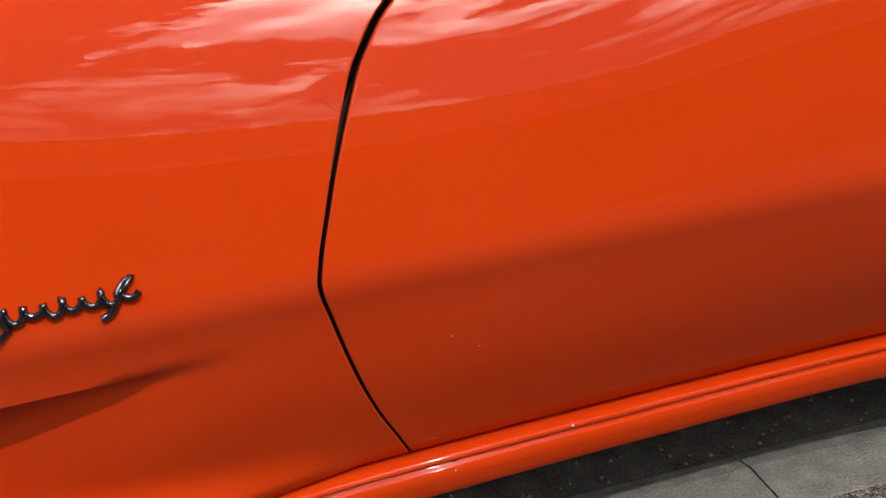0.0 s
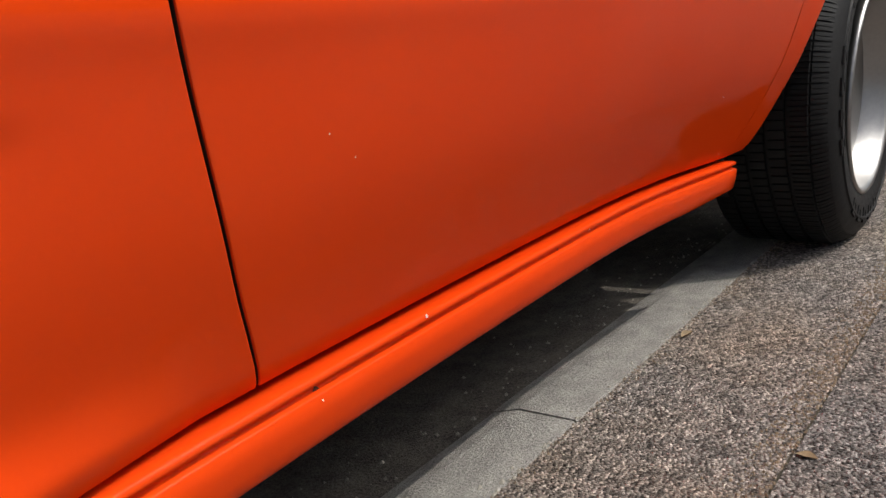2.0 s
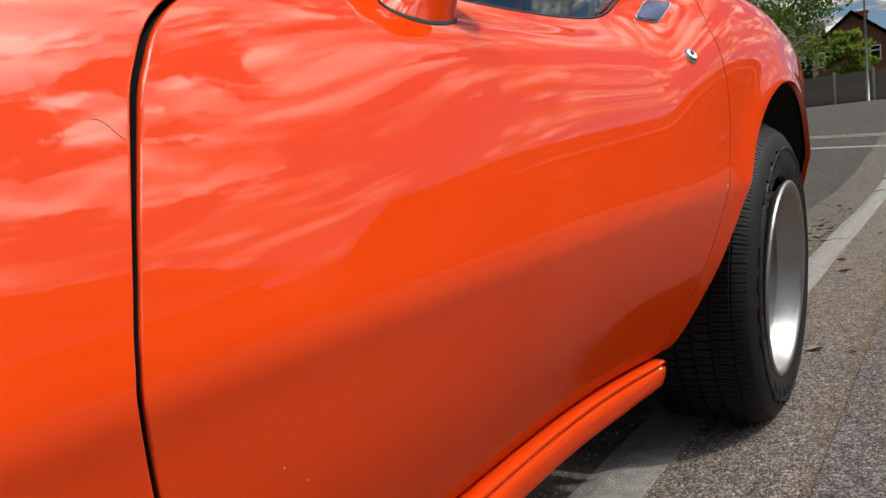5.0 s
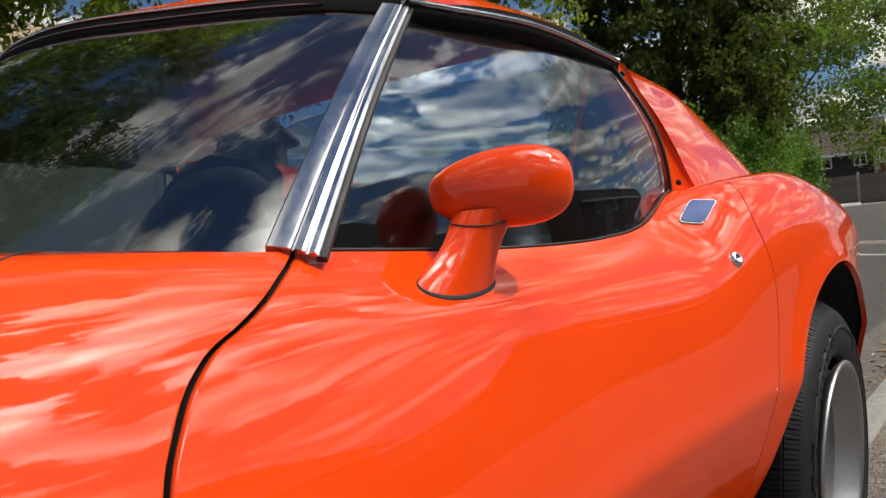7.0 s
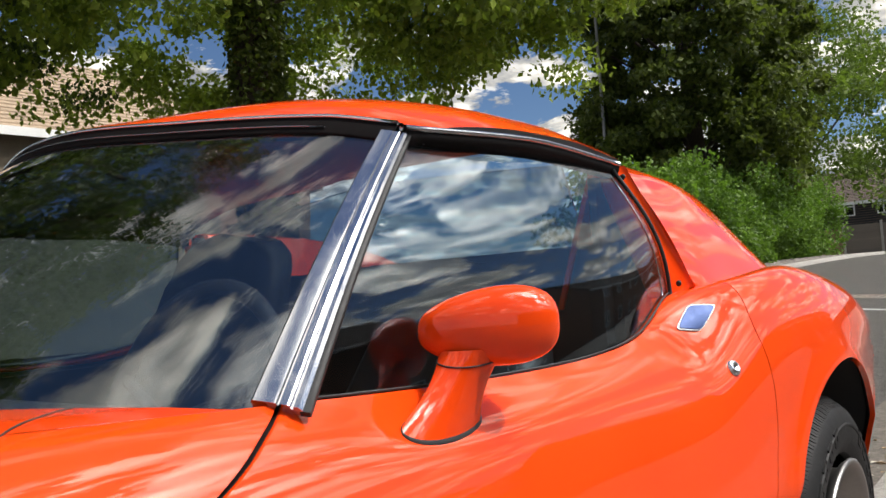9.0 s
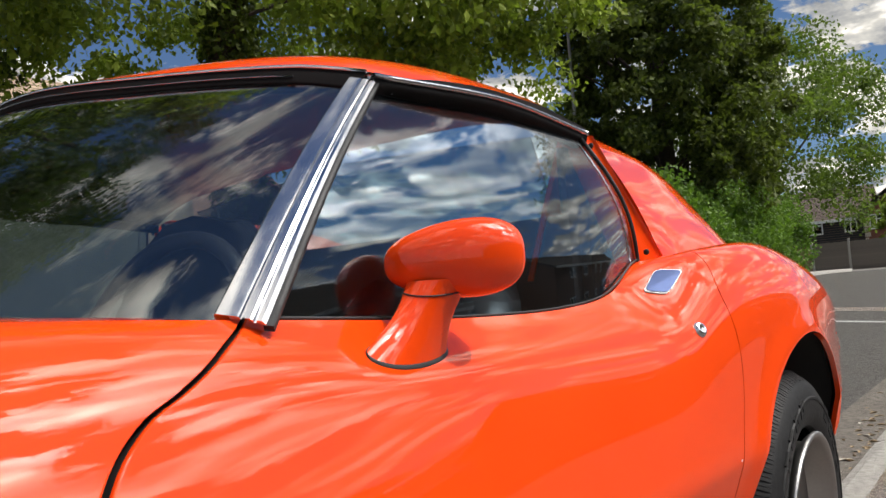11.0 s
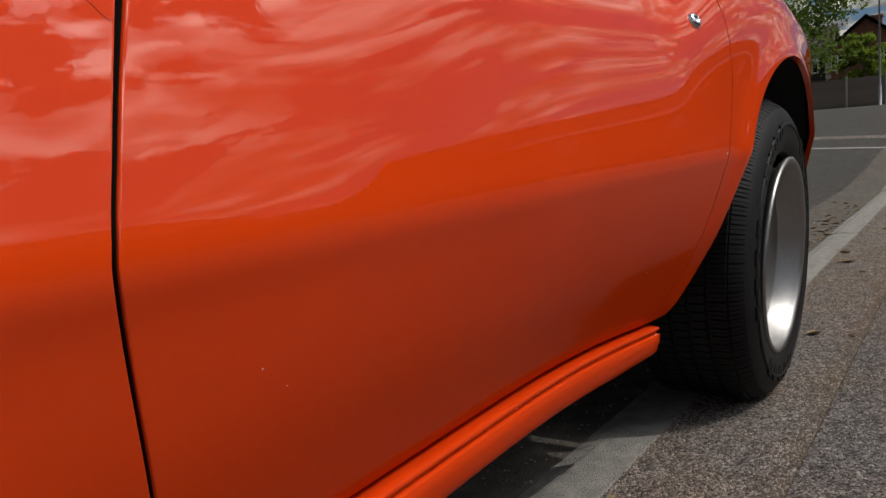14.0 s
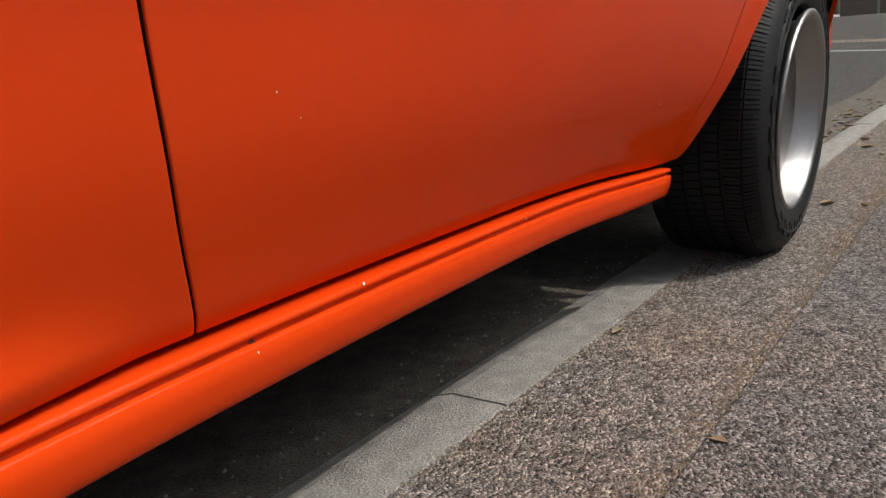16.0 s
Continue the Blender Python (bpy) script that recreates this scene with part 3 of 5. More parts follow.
# ---- bonnet, screen, roof ----
SCREEN_FOOT = [(0, -1.61), (0.2, -1.585), (0.35, -1.532), (0.5, -1.455), (0.6, -1.386), (0.66, -1.338), (0.70, -1.300)]
ROOF_FRONT = [(0, -1.113), (0.03, -1.1125), (0.12, -1.102), (0.3, -1.058), (0.44, -1.012), (0.56, -0.978), (0.60, -0.966), (0.645, -0.940)]


ROOF_CROWN = [(0, 0.006), (0.14, 0.010), (0.30, 0.024), (0.42, 0.030), (0.55, 0.026), (0.645, 0.010)]


def crown(w):
    return keyed(abs(w), [(0, 1.193), (0.04, 1.1925), (0.3, 1.166), (0.5, 1.138), (0.57, 1.120), (0.615, 1.106), (0.645, 1.092)])


def roof_z(x, w):
    back = max(0.0, x - keyed(abs(w), ROOF_FRONT))
    return crown(w) + keyed(abs(w), ROOF_CROWN) * (1 - math.exp(-back / 0.035)) - 0.035 * max(0.0, (-0.75 - x) / 0.4) ** 1.8 - 0.02 * max(0.0, x + 0.6) / 0.2


rows = []
for s in spread(-1, 1, 40):
    row = []
    for r in spread(0, 1, 30):
        x = -2.9 + (keyed(abs(s) * 0.70, SCREEN_FOOT) - 0.012 + 2.9) * r
        w9, z9 = edge_w(x), edge_z(x)
        bulge = (0.003 + 0.027 * min(1.0, max(0.0, (-1.5 - x) / 0.4))) * (1 - abs(s) ** 2) + 0.022 * (1 / (1 + math.exp((abs(s) - 0.45) * 26))) * min(1.0, max(0.0, (-1.6 - x) / 0.4))
        row.append((x, s * (w9 - 0.002), z9 + bulge + 0.005 * (1 - math.exp(-(1 - abs(s)) * w9 / 0.03))))
    rows.append(row[::-1])
part("bonnet", grid(rows), PAINT, car)


def screen_point(s, r):
    foot = Vector((keyed(abs(s) * 0.695, SCREEN_FOOT) + 0.042 * abs(s) ** 6, s * 0.695, 0.804 - 0.010 * abs(s) + 0.006 * (1 - s * s)))
    wt = s * 0.595
    head = Vector((keyed(abs(wt), ROOF_FRONT) - 0.005, wt, roof_z(keyed(abs(wt), ROOF_FRONT), wt) - 0.020))
    return foot.lerp(head, r) + Vector((-0.009, 0, 0.006)) * math.sin(math.pi * r)


rows = [[screen_point(s, r) for r in spread(-0.02, 1, 14)] for s in spread(-1, 1, 36)]
screen = part("windscreen", shell(rows, 0.005, lambda p: Vector((0.6, 0, -0.8))), GLASS, car)
screen.visible_shadow = False
rows = []
for s in sorted(spread(-0.96, 0.96, 40) + [-1, -0.985, 0.985, 1]):
    row = []
    for r in [0, 0.008, 0.018, 0.035, 0.06, 0.09] + spread(0.13, 1, 15):
        x = keyed(abs(s) * 0.645, ROOF_FRONT) * (1 - r) + (-0.40 - 0.05 * abs(s)) * r
        half = keyed(x, [(-0.98, 0.612), (-0.70, 0.646), (-0.40, 0.646)])
        row.append((x, s * half, roof_z(x, s * 0.645)))
    rows.append(row)
roof_rows = rows
part("roof_panel", shell(rows, 0.016, lambda p: Vector((0, -p.y * 0.6, -1)).normalized(), True, True, True), PAINT, car).data.materials.append(VINYL)
part("headlining", grid([[(Vector(p) + Vector((0.0, 0.0, -0.026))) for p in row] for row in roof_rows][2:-2]), VINYL, car, "black headlining")


def along_roof_front(lift, out, steps=40):
    pts = []
    for s in spread(-1, 1, steps):
        w = s * 0.60
        x = keyed(abs(w), ROOF_FRONT)
        pts.append(Vector((x + out, w, roof_z(x, w) + lift)))
    return pts


part("screen_header_trim", tube(along_roof_front(-0.005, -0.006), 0.0030, 8), CHROME, car, "thin chrome strip")
head_rows = [[p + d for p in along_roof_front(-0.006, -0.002)] for d in (Vector((0.004, 0, 0.002)), Vector((-0.004, 0, -0.001)), Vector((-0.009, 0, -0.008)), Vector((-0.019, 0, -0.021)), Vector((-0.020, 0, -0.025)), Vector((-0.015, 0, -0.027)), Vector((0.03, 0, -0.030)), Vector((0.05, 0, -0.012)))]
part("screen_header_seal", grid(head_rows, close_u=True), SEAL, car, "black rubber seal")
inner = [p + Vector((-0.0165, 0, -0.014)) for p in along_roof_front(-0.006, -0.002)]
part("screen_header_strip", tube(inner[3:34], 0.0014, 6), SMOKED, car, "thin dark metal strip")


# ---- screen pillars, side glass, sails ----
def pillar(right):
    foot, head = Vector((-1.270, -0.708, 0.797)), Vector((-0.982, -0.602, 1.080))
    d = (head - foot).normalized()
    across = Vector((0.60, -0.80, 0)) - d * Vector((0.60, -0.80, 0)).dot(d)
    across.normalize()
    out = across.cross(d)
    out = out if out.y < 0 else -out
    prof = [(-0.042, -0.014), (-0.042, 0.0070), (-0.039, 0.0094), (-0.013, 0.0080), (-0.009, 0.0072), (-0.0075, 0.0040), (-0.0055, 0.0040), (-0.0040, 0.0068), (0.006, 0.0060), (0.009, 0.0045), (0.010, -0.001), (0.013, -0.001), (0.0145, 0.0038), (0.021, 0.0034), (0.0255, -0.002), (0.026, -0.012)]
    stations = []
    for r in spread(-0.012, 1, 11):
        bow = Vector((-0.006, -0.006, 0.010)) * math.sin(math.pi * max(0.0, r))
        k = keyed(r, [(0, 0.67), (0.5, 0.55), (1, 0.50)])
        stations.append((foot.lerp(head, r) + bow + across * (0.67 - k) * 0.018, across * k, out * k))
    bm = mirrored(sweep(prof, stations), right)
    bm.normal_update()
    for e in bm.edges:
        if len(e.link_faces) == 2:
            e.smooth = e.calc_face_angle(0) < 0.22
    ob = part("screen_pillar", bm, CHROME, car, "polished chrome windscreen pillar trim")
    rub = [(s[0] + s[1] * 0.029 - s[2] * 0.008, s[1], s[2]) for s in stations]
    part("pillar_seal", mirrored(sweep([(-0.008, -0.006), (-0.008, 0.004), (0.006, 0.004), (0.006, -0.006)], rub), right), RUBBER, car, "black rubber seal")


GLASS_TOP = [(0.0, (-0.975, -0.604, 1.069)), (0.5, (-0.70, -0.634, 1.072)), (1.0, (-0.472, -0.647, 1.058))]


def glass_top(u):
    return Vector([keyed(u, [(k, p[c]) for k, p in GLASS_TOP]) for c in range(3)])


def glass_foot(u):
    x = -1.285 + (-0.408 + 1.285) * u
    p = side(x, 9)
    return p + Vector((0, 0.008, -0.008))


def side_glass(right):
    rows = []
    for u in spread(0, 1, 24):
        a, b = glass_foot(u), glass_top(u)
        rows.append([a.lerp(b, r) + Vector((0, -0.022, 0.0)) * math.sin(math.pi * r) for r in spread(0, 1, 10)])
    ob = part("side_window", mirrored(shell(rows, 0.004, lambda p: Vector((0, 1, 0))), right), GLASS_DARK, car)
    ob.visible_shadow = False
    edge = [side(x, 9) + Vector((0, 0.004, 0.002)) for x in spread(-1.268, -0.415, 40)]
    part("window_seal", mirrored(tube(edge, 0.0017, 6), right), RUBBER, car, "thin black rubber seal")
    rear = [glass_top(1.0).lerp(glass_foot(1.0), r) + Vector((0.006, -0.022 * math.sin(math.pi * r) - 0.002, 0)) for r in spread(-0.05, 1, 12)]
    part("window_seal", mirrored(tube(rear, 0.0036, 8), right), RUBBER, car, "black rubber seal")
    # roof rail: chrome gutter with a black seal under it
    rail = [Vector((-0.975 + 0.525 * r, keyed(r, [(0, -0.614), (0.5, -0.649), (1, -0.649)]), keyed(r, [(0, 1.086), (0.5, 1.091), (1, 1.078)]))) for r in spread(0, 1, 16)]
    part("roof_gutter", mirrored(sweep([(-0.010, -0.004), (-0.010, 0.003), (0.001, 0.0035), (0.0032, 0.0), (0.001, -0.004)], [(p, (0, -1, 0), (0, 0, 1)) for p in rail]), right), GUTTER, car, "chrome roof gutter strip")
    part("roof_seal", mirrored(sweep([(-0.030, -0.019), (-0.030, 0.001), (0.0, 0.001), (-0.003, -0.009), (-0.012, -0.019)], [(p + Vector((0, 0, -0.004)), (0, -1, 0), (0, 0, 1)) for p in rail]), right), SEAL, car, "black rubber seal")
    # chrome strip added for the highlight along the window's rear edge
    edge = [glass_foot(0.965).lerp(glass_top(0.955), r) + Vector((0, -0.022 * math.sin(math.pi * r) - 0.001, 0)) for r in spread(0.05, 0.97, 12)]
    part("edge_glint", mirrored(tube(edge, 0.0011, 6), right), CHROME, car, "thin chrome strip standing for the highlight along the window edge")


RIDGE = [(-0.46, 1.080), (-0.36, 1.081), (-0.15, 1.074), (0.0, 1.054), (0.2, 1.008), (0.36, 0.952), (0.6, 0.870), (0.85, 0.800)]


def sail(right):
    """The rear roof pillar running down to the tail as a buttress, with its door-jamb face."""
    rows = []
    front = Vector((-0.425, -0.646, 1.078)), Vector((-0.312, -0.713, 0.858))
    for u in spread(0, 1, 30):
        foot_x = front[1].x + (0.8 - front[1].x) * u
        foot = Vector((foot_x, -edge_w(foot_x) - 0.003, edge_z(foot_x) + 0.001))
        rx = -0.425 + (0.8 + 0.425) * u
        ridge = Vector((rx, -keyed(rx, [(-0.46, 0.640), (-0.3, 0.618), (0, 0.602), (0.8, 0.56)]), keyed(rx, RIDGE)))
        row = []
        for r in spread(0, 1, 10):
            p = foot.lerp(ridge, r) + Vector((0, -0.010, 0.005)) * math.sin(math.pi * r) * (1 - u)
            row.append(p)
        top = row[-1]
        row += [top + Vector((0, 0.012, 0.006)), top + Vector((0, 0.03, 0.006)), top + Vector((0, 0.05, 0.0)), Vector((rx + 0.0, -0.50, max(0.80, keyed(rx, RIDGE) - 0.25)))]
        rows.append(row)
    part("sail_panel", mirrored(shell(rows, 0.012, lambda p: Vector((0.2, 1, 0)).normalized()), right), PAINT, car)
    jamb = []
    for r in spread(0, 1, 10):
        a = front[0].lerp(front[1], r) + Vector((0.001, 0, 0))
        b = glass_top(1.0).lerp(glass_foot(1.0), r) + Vector((0.018, 0.012, 0))
        jamb.append([a, a + Vector((-0.004, 0.006, 0)), a.lerp(b, 0.4) + Vector((-0.002, 0.004, 0)), b, b + Vector((0.02, 0.04, 0))])
    part("door_jamb", mirrored(grid(jamb), right), PAINT, car)
    for r in (0.06, 0.93):
        c = front[0].lerp(front[1], r).lerp(glass_top(1.0).lerp(glass_foot(1.0), r), 0.45) + Vector((-0.006, -0.001, 0))
        bm = bmesh.new()
        bmesh.ops.create_uvsphere(bm, u_segments=10, v_segments=6, radius=0.0055)
        for v in bm.verts:
            v.co = Vector((v.co.x * 0.5, v.co.y, v.co.z)) + c
        part("screw", mirrored(bm, right), RUBBER, car)


for right in (False, True):
    pillar(right)
    side_glass(right)
    sail(right)

# rear screen, deck and tail
def nose_rise(s):
    return 0.030 * (1 - s * s) + 0.022 / (1 + math.exp((abs(s) - 0.45) * 26)) + 0.005 * (1 - math.exp(-(1 - abs(s)) * 0.54 / 0.03))


rows = [[(x, s * 0.51, z) for x, z in ((-0.41, 1.13 - 0.03 * abs(s)), (-0.36, 1.0), (-0.33, 0.86))] for s in spread(-1, 1, 12)]
part("rear_window", shell(rows, 0.005, lambda p: Vector((1, 0, 0))), GLASS, car).visible_shadow = False
rows = [[(x, s * edge_w(x), edge_z(x) - 0.03 * (1 - s * s)) for x in spread(-0.34, 1.3, 24)] for s in spread(-1, 1, 16)]
part("rear_deck", grid(rows), PAINT, car)
rows = [[Vector((1.3, -s * side(1.3, v).y * -1, side(1.3, v).z)) + Vector((0.10 * (1 - s * s) * (1 - ((v - 4) / 5) ** 2), 0, -0.03 * (1 - s * s) * (v / 9) ** 4)) for v in spread(0, 9, 12)] for s in spread(-1, 1, 16)]
part("tail_panel", grid(rows), PAINT, car)
rows = [[Vector((-2.9 - 0.28 * (1 - s * s) * (1 - ((v - 3) / 6) ** 2), -s * side(-2.9, v).y * -1, side(-2.9, v).z + nose_rise(s) * (v / 9) ** 4)) for v in spread(0, 9, 12)] for s in spread(-1, 1, 16)]
part("nose_panel", grid(rows[::-1]), PAINT, car)

# floor pan and wheel wells
bm = bmesh.new()
box(bm, (-2.05, -0.69, 0.225), (-0.45, 0.69, 0.25))
box(bm, (-2.85, -0.5, 0.24), (-2.0, 0.5, 0.62))
box(bm, (-0.45, -0.52, 0.22), (1.25, 0.52, 0.66))
part("floor_pan", bm, UNDER, car, smooth=False)
for hub in (REAR, FRONT):
    for right in (False, True):
        rows = []
        for a in spread(-0.35, math.pi + 0.35, 36):
            x, z = hub + (ARCH_R + 0.015) * math.cos(a), HUB_Z + (ARCH_R + 0.015) * math.sin(a)
            edge = -0.70 if z < 0.30 else min(-0.70, side(x, level_at(x, z)).y + 0.016)
            rows.append([(x, y, z) for y in (edge, -0.70, -0.6, -0.5)])
        rows = [list(r) for r in zip(*rows)]
        bm = mirrored(grid(rows), right)
        part("wheel_well", bm, UNDER, car)
        bm = bmesh.new()
        box(bm, (hub - 0.43, -0.55, 0.24), (hub + 0.43, -0.51, 0.72))
        part("wheel_well", mirrored(bm, right), UNDER, car, smooth=False)

# ---- wheels ----
TYRE_R = 0.313


def wheel(hub, right):
    w = part("wheel", lathe([(0.10, 0.06), (0.172, 0.05), (0.172, 0.16), (0.09, 0.16)], (0, 0, 0), 48), ALLOY, car)
    # tyre: outer side at y = 0, tread from 0.02 to 0.22
    prof = [(0.199, 0.022), (0.1995, 0.020), (0.2005, 0.016), (0.204, 0.010), (0.215, 0.004), (0.235, 0.0), (0.255, 0.0), (0.257, -0.002), (0.261, -0.002), (0.263, 0.001), (0.278, 0.005), (0.292, 0.014), (0.302, 0.026), (0.308, 0.038)]
    tread = []
    for a, b in ((0.042, 0.072), (0.080, 0.108), (0.116, 0.142), (0.150, 0.178), (0.186, 0.212)):
        tread += [(TYRE_R - 0.007, a - 0.001), (TYRE_R, a), (TYRE_R, b), (TYRE_R - 0.007, b + 0.001)]
    prof += tread + [(0.300, 0.224), (0.27, 0.236), (0.235, 0.238), (0.204, 0.225), (0.196, 0.215)]
    # tread blocks: 110 pitches round the tyre, each with a cut across and a fine sipe in the outer rib
    fine = hub == REAR and not right
    pitch = 2 * math.pi / 110
    marks = [(0.0, 0, 0), (0.35, 0, 0), (0.36, 0, 1), (0.43, 0, 1), (0.44, 0, 0), (0.80, 0, 0), (0.81, 1, 1), (0.99, 1, 1)] if fine else [(0.0, 0, 0), (0.8, 0, 0), (0.81, 1, 1), (0.99, 1, 1)]
    rows = []
    for k in range(110):
        for share, cut, sipe in marks:
            row = []
            for j, (r, y) in enumerate(prof):
                rib = (j - 14) // 4
                a = pitch * (k + share + 0.33 * (max(0, rib) % 3))
                outer = j in (12, 13)
                if outer or (14 <= j < 14 + len(tread) and r > TYRE_R - 0.001):
                    if cut:
                        r -= 0.0055 if not outer else 0.004
                    elif sipe and (outer or rib == 0):
                        r -= 0.0035
                z = max(r * math.sin(a), -HUB_Z + 0.002)
                row.append((r * math.cos(a), y, z))
            rows.append(row)
    bm = grid(rows, close_u=True)
    bm.normal_update()
    for e in bm.edges:
        if len(e.link_faces) == 2:
            e.smooth = e.calc_face_angle(0) < 0.5
    part("tyre", bm, TYRE, w, "black road tyre with worn tread")
    rim = part("rim", lathe([(0.194, 0.018), (0.203, 0.008), (0.203, 0.003), (0.199, 0.0), (0.193, 0.002), (0.188, 0.010), (0.186, 0.020), (0.181, 0.026), (0.175, 0.09), (0.170, 0.128), (0.160, 0.140), (0.15, 0.142)], (0, 0, 0), 96), ALLOY, w, "deep polished alloy rim")
    # slotted centre disc
    bm = bmesh.new()
    n = 40
    inner = [bm.verts.new((0.062 * math.cos(2 * math.pi * k / n), 0.105, 0.062 * math.sin(2 * math.pi * k / n))) for k in range(n)]
    outer = [bm.verts.new((0.165 * math.cos(2 * math.pi * k / n), 0.138, 0.165 * math.sin(2 * math.pi * k / n))) for k in range(n)]
    mida = [bm.verts.new((0.092 * math.cos(2 * math.pi * k / n), 0.108, 0.092 * math.sin(2 * math.pi * k / n))) for k in range(n)]
    midb = [bm.verts.new((0.138 * math.cos(2 * math.pi * k / n), 0.124, 0.138 * math.sin(2 * math.pi * k / n))) for k in range(n)]
    for k in range(n):
        q = (k + 1) % n
        bm.faces.new((inner[k], inner[q], mida[q], mida[k]))
        if k % 8 not in (0, 1, 2, 3):
            bm.faces.new((mida[k], mida[q], midb[q], midb[k]))
        bm.faces.new((midb[k], midb[q], outer[q], outer[k]))
    bm.faces.new(inner)
    centre = part("wheel_centre", bm, ALLOY, w, "slotted alloy wheel centre")
    # the rim sits a little low in the tyre under the car's weight, leaning out at the top
    hub_cap = part("hub_cap", lathe([(0.0, 0.075), (0.03, 0.077), (0.036, 0.084), (0.038, 0.108)], (0, 0, 0), 32), CHROME, w)
    for ob in (rim, centre, hub_cap):
        ob.location = (0, -0.004, -0.010)
        ob.rotation_euler = (radians(1.6), 0, 0)
    # raised lettering on the side wall as plain blocks
    for start, count in ((0.30, 4), (math.pi - 0.35, 4), (1.75, 4), (math.pi + 0.95, 5)):
        for k in range(count):
            a = start + k * 0.20
            bm = bmesh.new()
            lo, hi = 0.238, 0.268
            for r0, r1, a0, a1 in ((lo, lo + 0.007, 0, 0.11), (hi - 0.007, hi, 0, 0.11), (lo, hi, 0, 0.026), (lo, hi, 0.084, 0.11)):
                pts = [(r, t) for r, t in ((r0, a0), (r1, a0), (r1, a1), (r0, a1))]
                top = [bm.verts.new((r * math.cos(a + t), -0.0012, r * math.sin(a + t))) for r, t in pts]
                low = [bm.verts.new((r * math.cos(a + t), 0.006, r * math.sin(a + t))) for r, t in pts]
                bm.faces.new(top)
                for q in range(4):
                    bm.faces.new((top[q], low[q], low[(q + 1) % 4], top[(q + 1) % 4]))
            bmesh.ops.recalc_face_normals(bm, faces=bm.faces)
            part("raised_mark", bm, TYRE, w, smooth=False)
    w.location = (hub, -0.857, HUB_Z)
    w.rotation_euler = (radians(2.0), 0, radians(-0.2)) if hub == REAR else (0, 0, 0)
    if right:
        w.rotation_euler = (0, 0, math.pi)
        w.location = (hub, 0.857, HUB_Z)
    return w


for hub in (REAR, FRONT):
    for right in (False, True):
        wheel(hub, right)


# ---- door mirror, handle, lock, badge ----
def mirror_head():
    c = Vector((-1.046, -0.767, 0.843))
    long = Vector((0.58, -0.81, -0.03)).normalized()
    flat = Vector((0.81, 0.58, 0)).normalized()
    up = Vector((0.0, 0.0, 1.0))
    rows = []
    for s in spread(0, 1, 22):
        a = math.pi * s
        t = -math.cos(a)
        fat = math.sin(a) ** 0.72 * (0.86 + 0.16 * t)
        mid = c + long * 0.073 * t + up * 0.004 * t
        rows.append([mid + (flat * math.copysign(abs(math.cos(b)) ** 0.85, math.cos(b)) * 0.040 + up * math.copysign(abs(math.sin(b)) ** 0.85, math.sin(b)) * 0.047) * fat for b in spread(0, 2 * math.pi, 28)[:-1]])
    return grid(rows, close_v=True)


side_mirror = part("side_mirror", mirror_head(), PAINT, car, "orange bullet-shaped door mirror")
base_c, neck_c = Vector((-1.108, -0.7492, 0.752)), Vector((-1.062, -0.757, 0.822))


def shoulder_height(x, y):
    """The height of the door's shoulder at a plan place."""
    lo, hi = 5.5, 9.0
    for _ in range(24):
        m = (lo + hi) / 2
        if side(x, m).y < y:
            lo = m
        else:
            hi = m
    return side(x, (lo + hi) / 2).z


LONG, ACROSS = Vector((1.0, -0.03, 0.0)), Vector((0.03, 1.0, 0.0))


def mirror_foot(t, grow, lift):
    p = base_c + LONG * (0.058 + grow) * math.cos(t) + ACROSS * (0.0118 + grow) * math.sin(t)
    return Vector((p.x, p.y, shoulder_height(p.x, p.y) + lift))


rows = []
for r in spread(0, 1, 10):
    row = []
    for t in spread(0, 2 * math.pi, 32)[:-1]:
        top = neck_c + Vector((0.62, -0.78, 0)) * 0.034 * math.cos(t) + Vector((0.78, 0.62, 0)) * 0.024 * math.sin(t)
        p = mirror_foot(t, 0.0, 0.003).lerp(top, r)
        axis = base_c.lerp(neck_c, r)
        row.append(p + (Vector((axis.x, axis.y, p.z)) - p) * 0.16 * math.sin(math.pi * r))
    rows.append(row)
part("stem", grid(rows, close_v=True), PAINT, side_mirror)
ring = []
for k, p in enumerate(rows[9] + rows[9][:1]):
    q, below = Vector(p), Vector(rows[8][k % len(rows[8])])
    ring.append(q.lerp(below, 0.5 - 0.5 * math.sin(2 * math.pi * k / len(rows[9]))))
centre = sum(ring[:-1], Vector()) / (len(ring) - 1)
ring = [p + (p - centre).normalized() * 0.0006 for p in ring]
rows = [[mirror_foot(t, g, l) for t in spread(0, 2 * math.pi, 32)[:-1]] for g, l in ((0.0008, -0.003), (0.0014, 0.0005), (0.0014, 0.0022), (0.0, 0.003))]
part("gasket", grid(rows, close_v=True), RUBBER, side_mirror, "black rubber gasket")
bm = tube(ring, 0.0009, 6)
part("seal", bm, RUBBER, side_mirror)


HANDLE = [Vector(p) for p in ((-0.513, -0.747, 0.794), (-0.470, -0.773, 0.787), (-0.396, -0.776, 0.827), (-0.450, -0.745, 0.830))]
handle_n = (HANDLE[2] - HANDLE[0]).cross(HANDLE[3] - HANDLE[1]).normalized()
handle_n = handle_n if handle_n.z > 0 else -handle_n


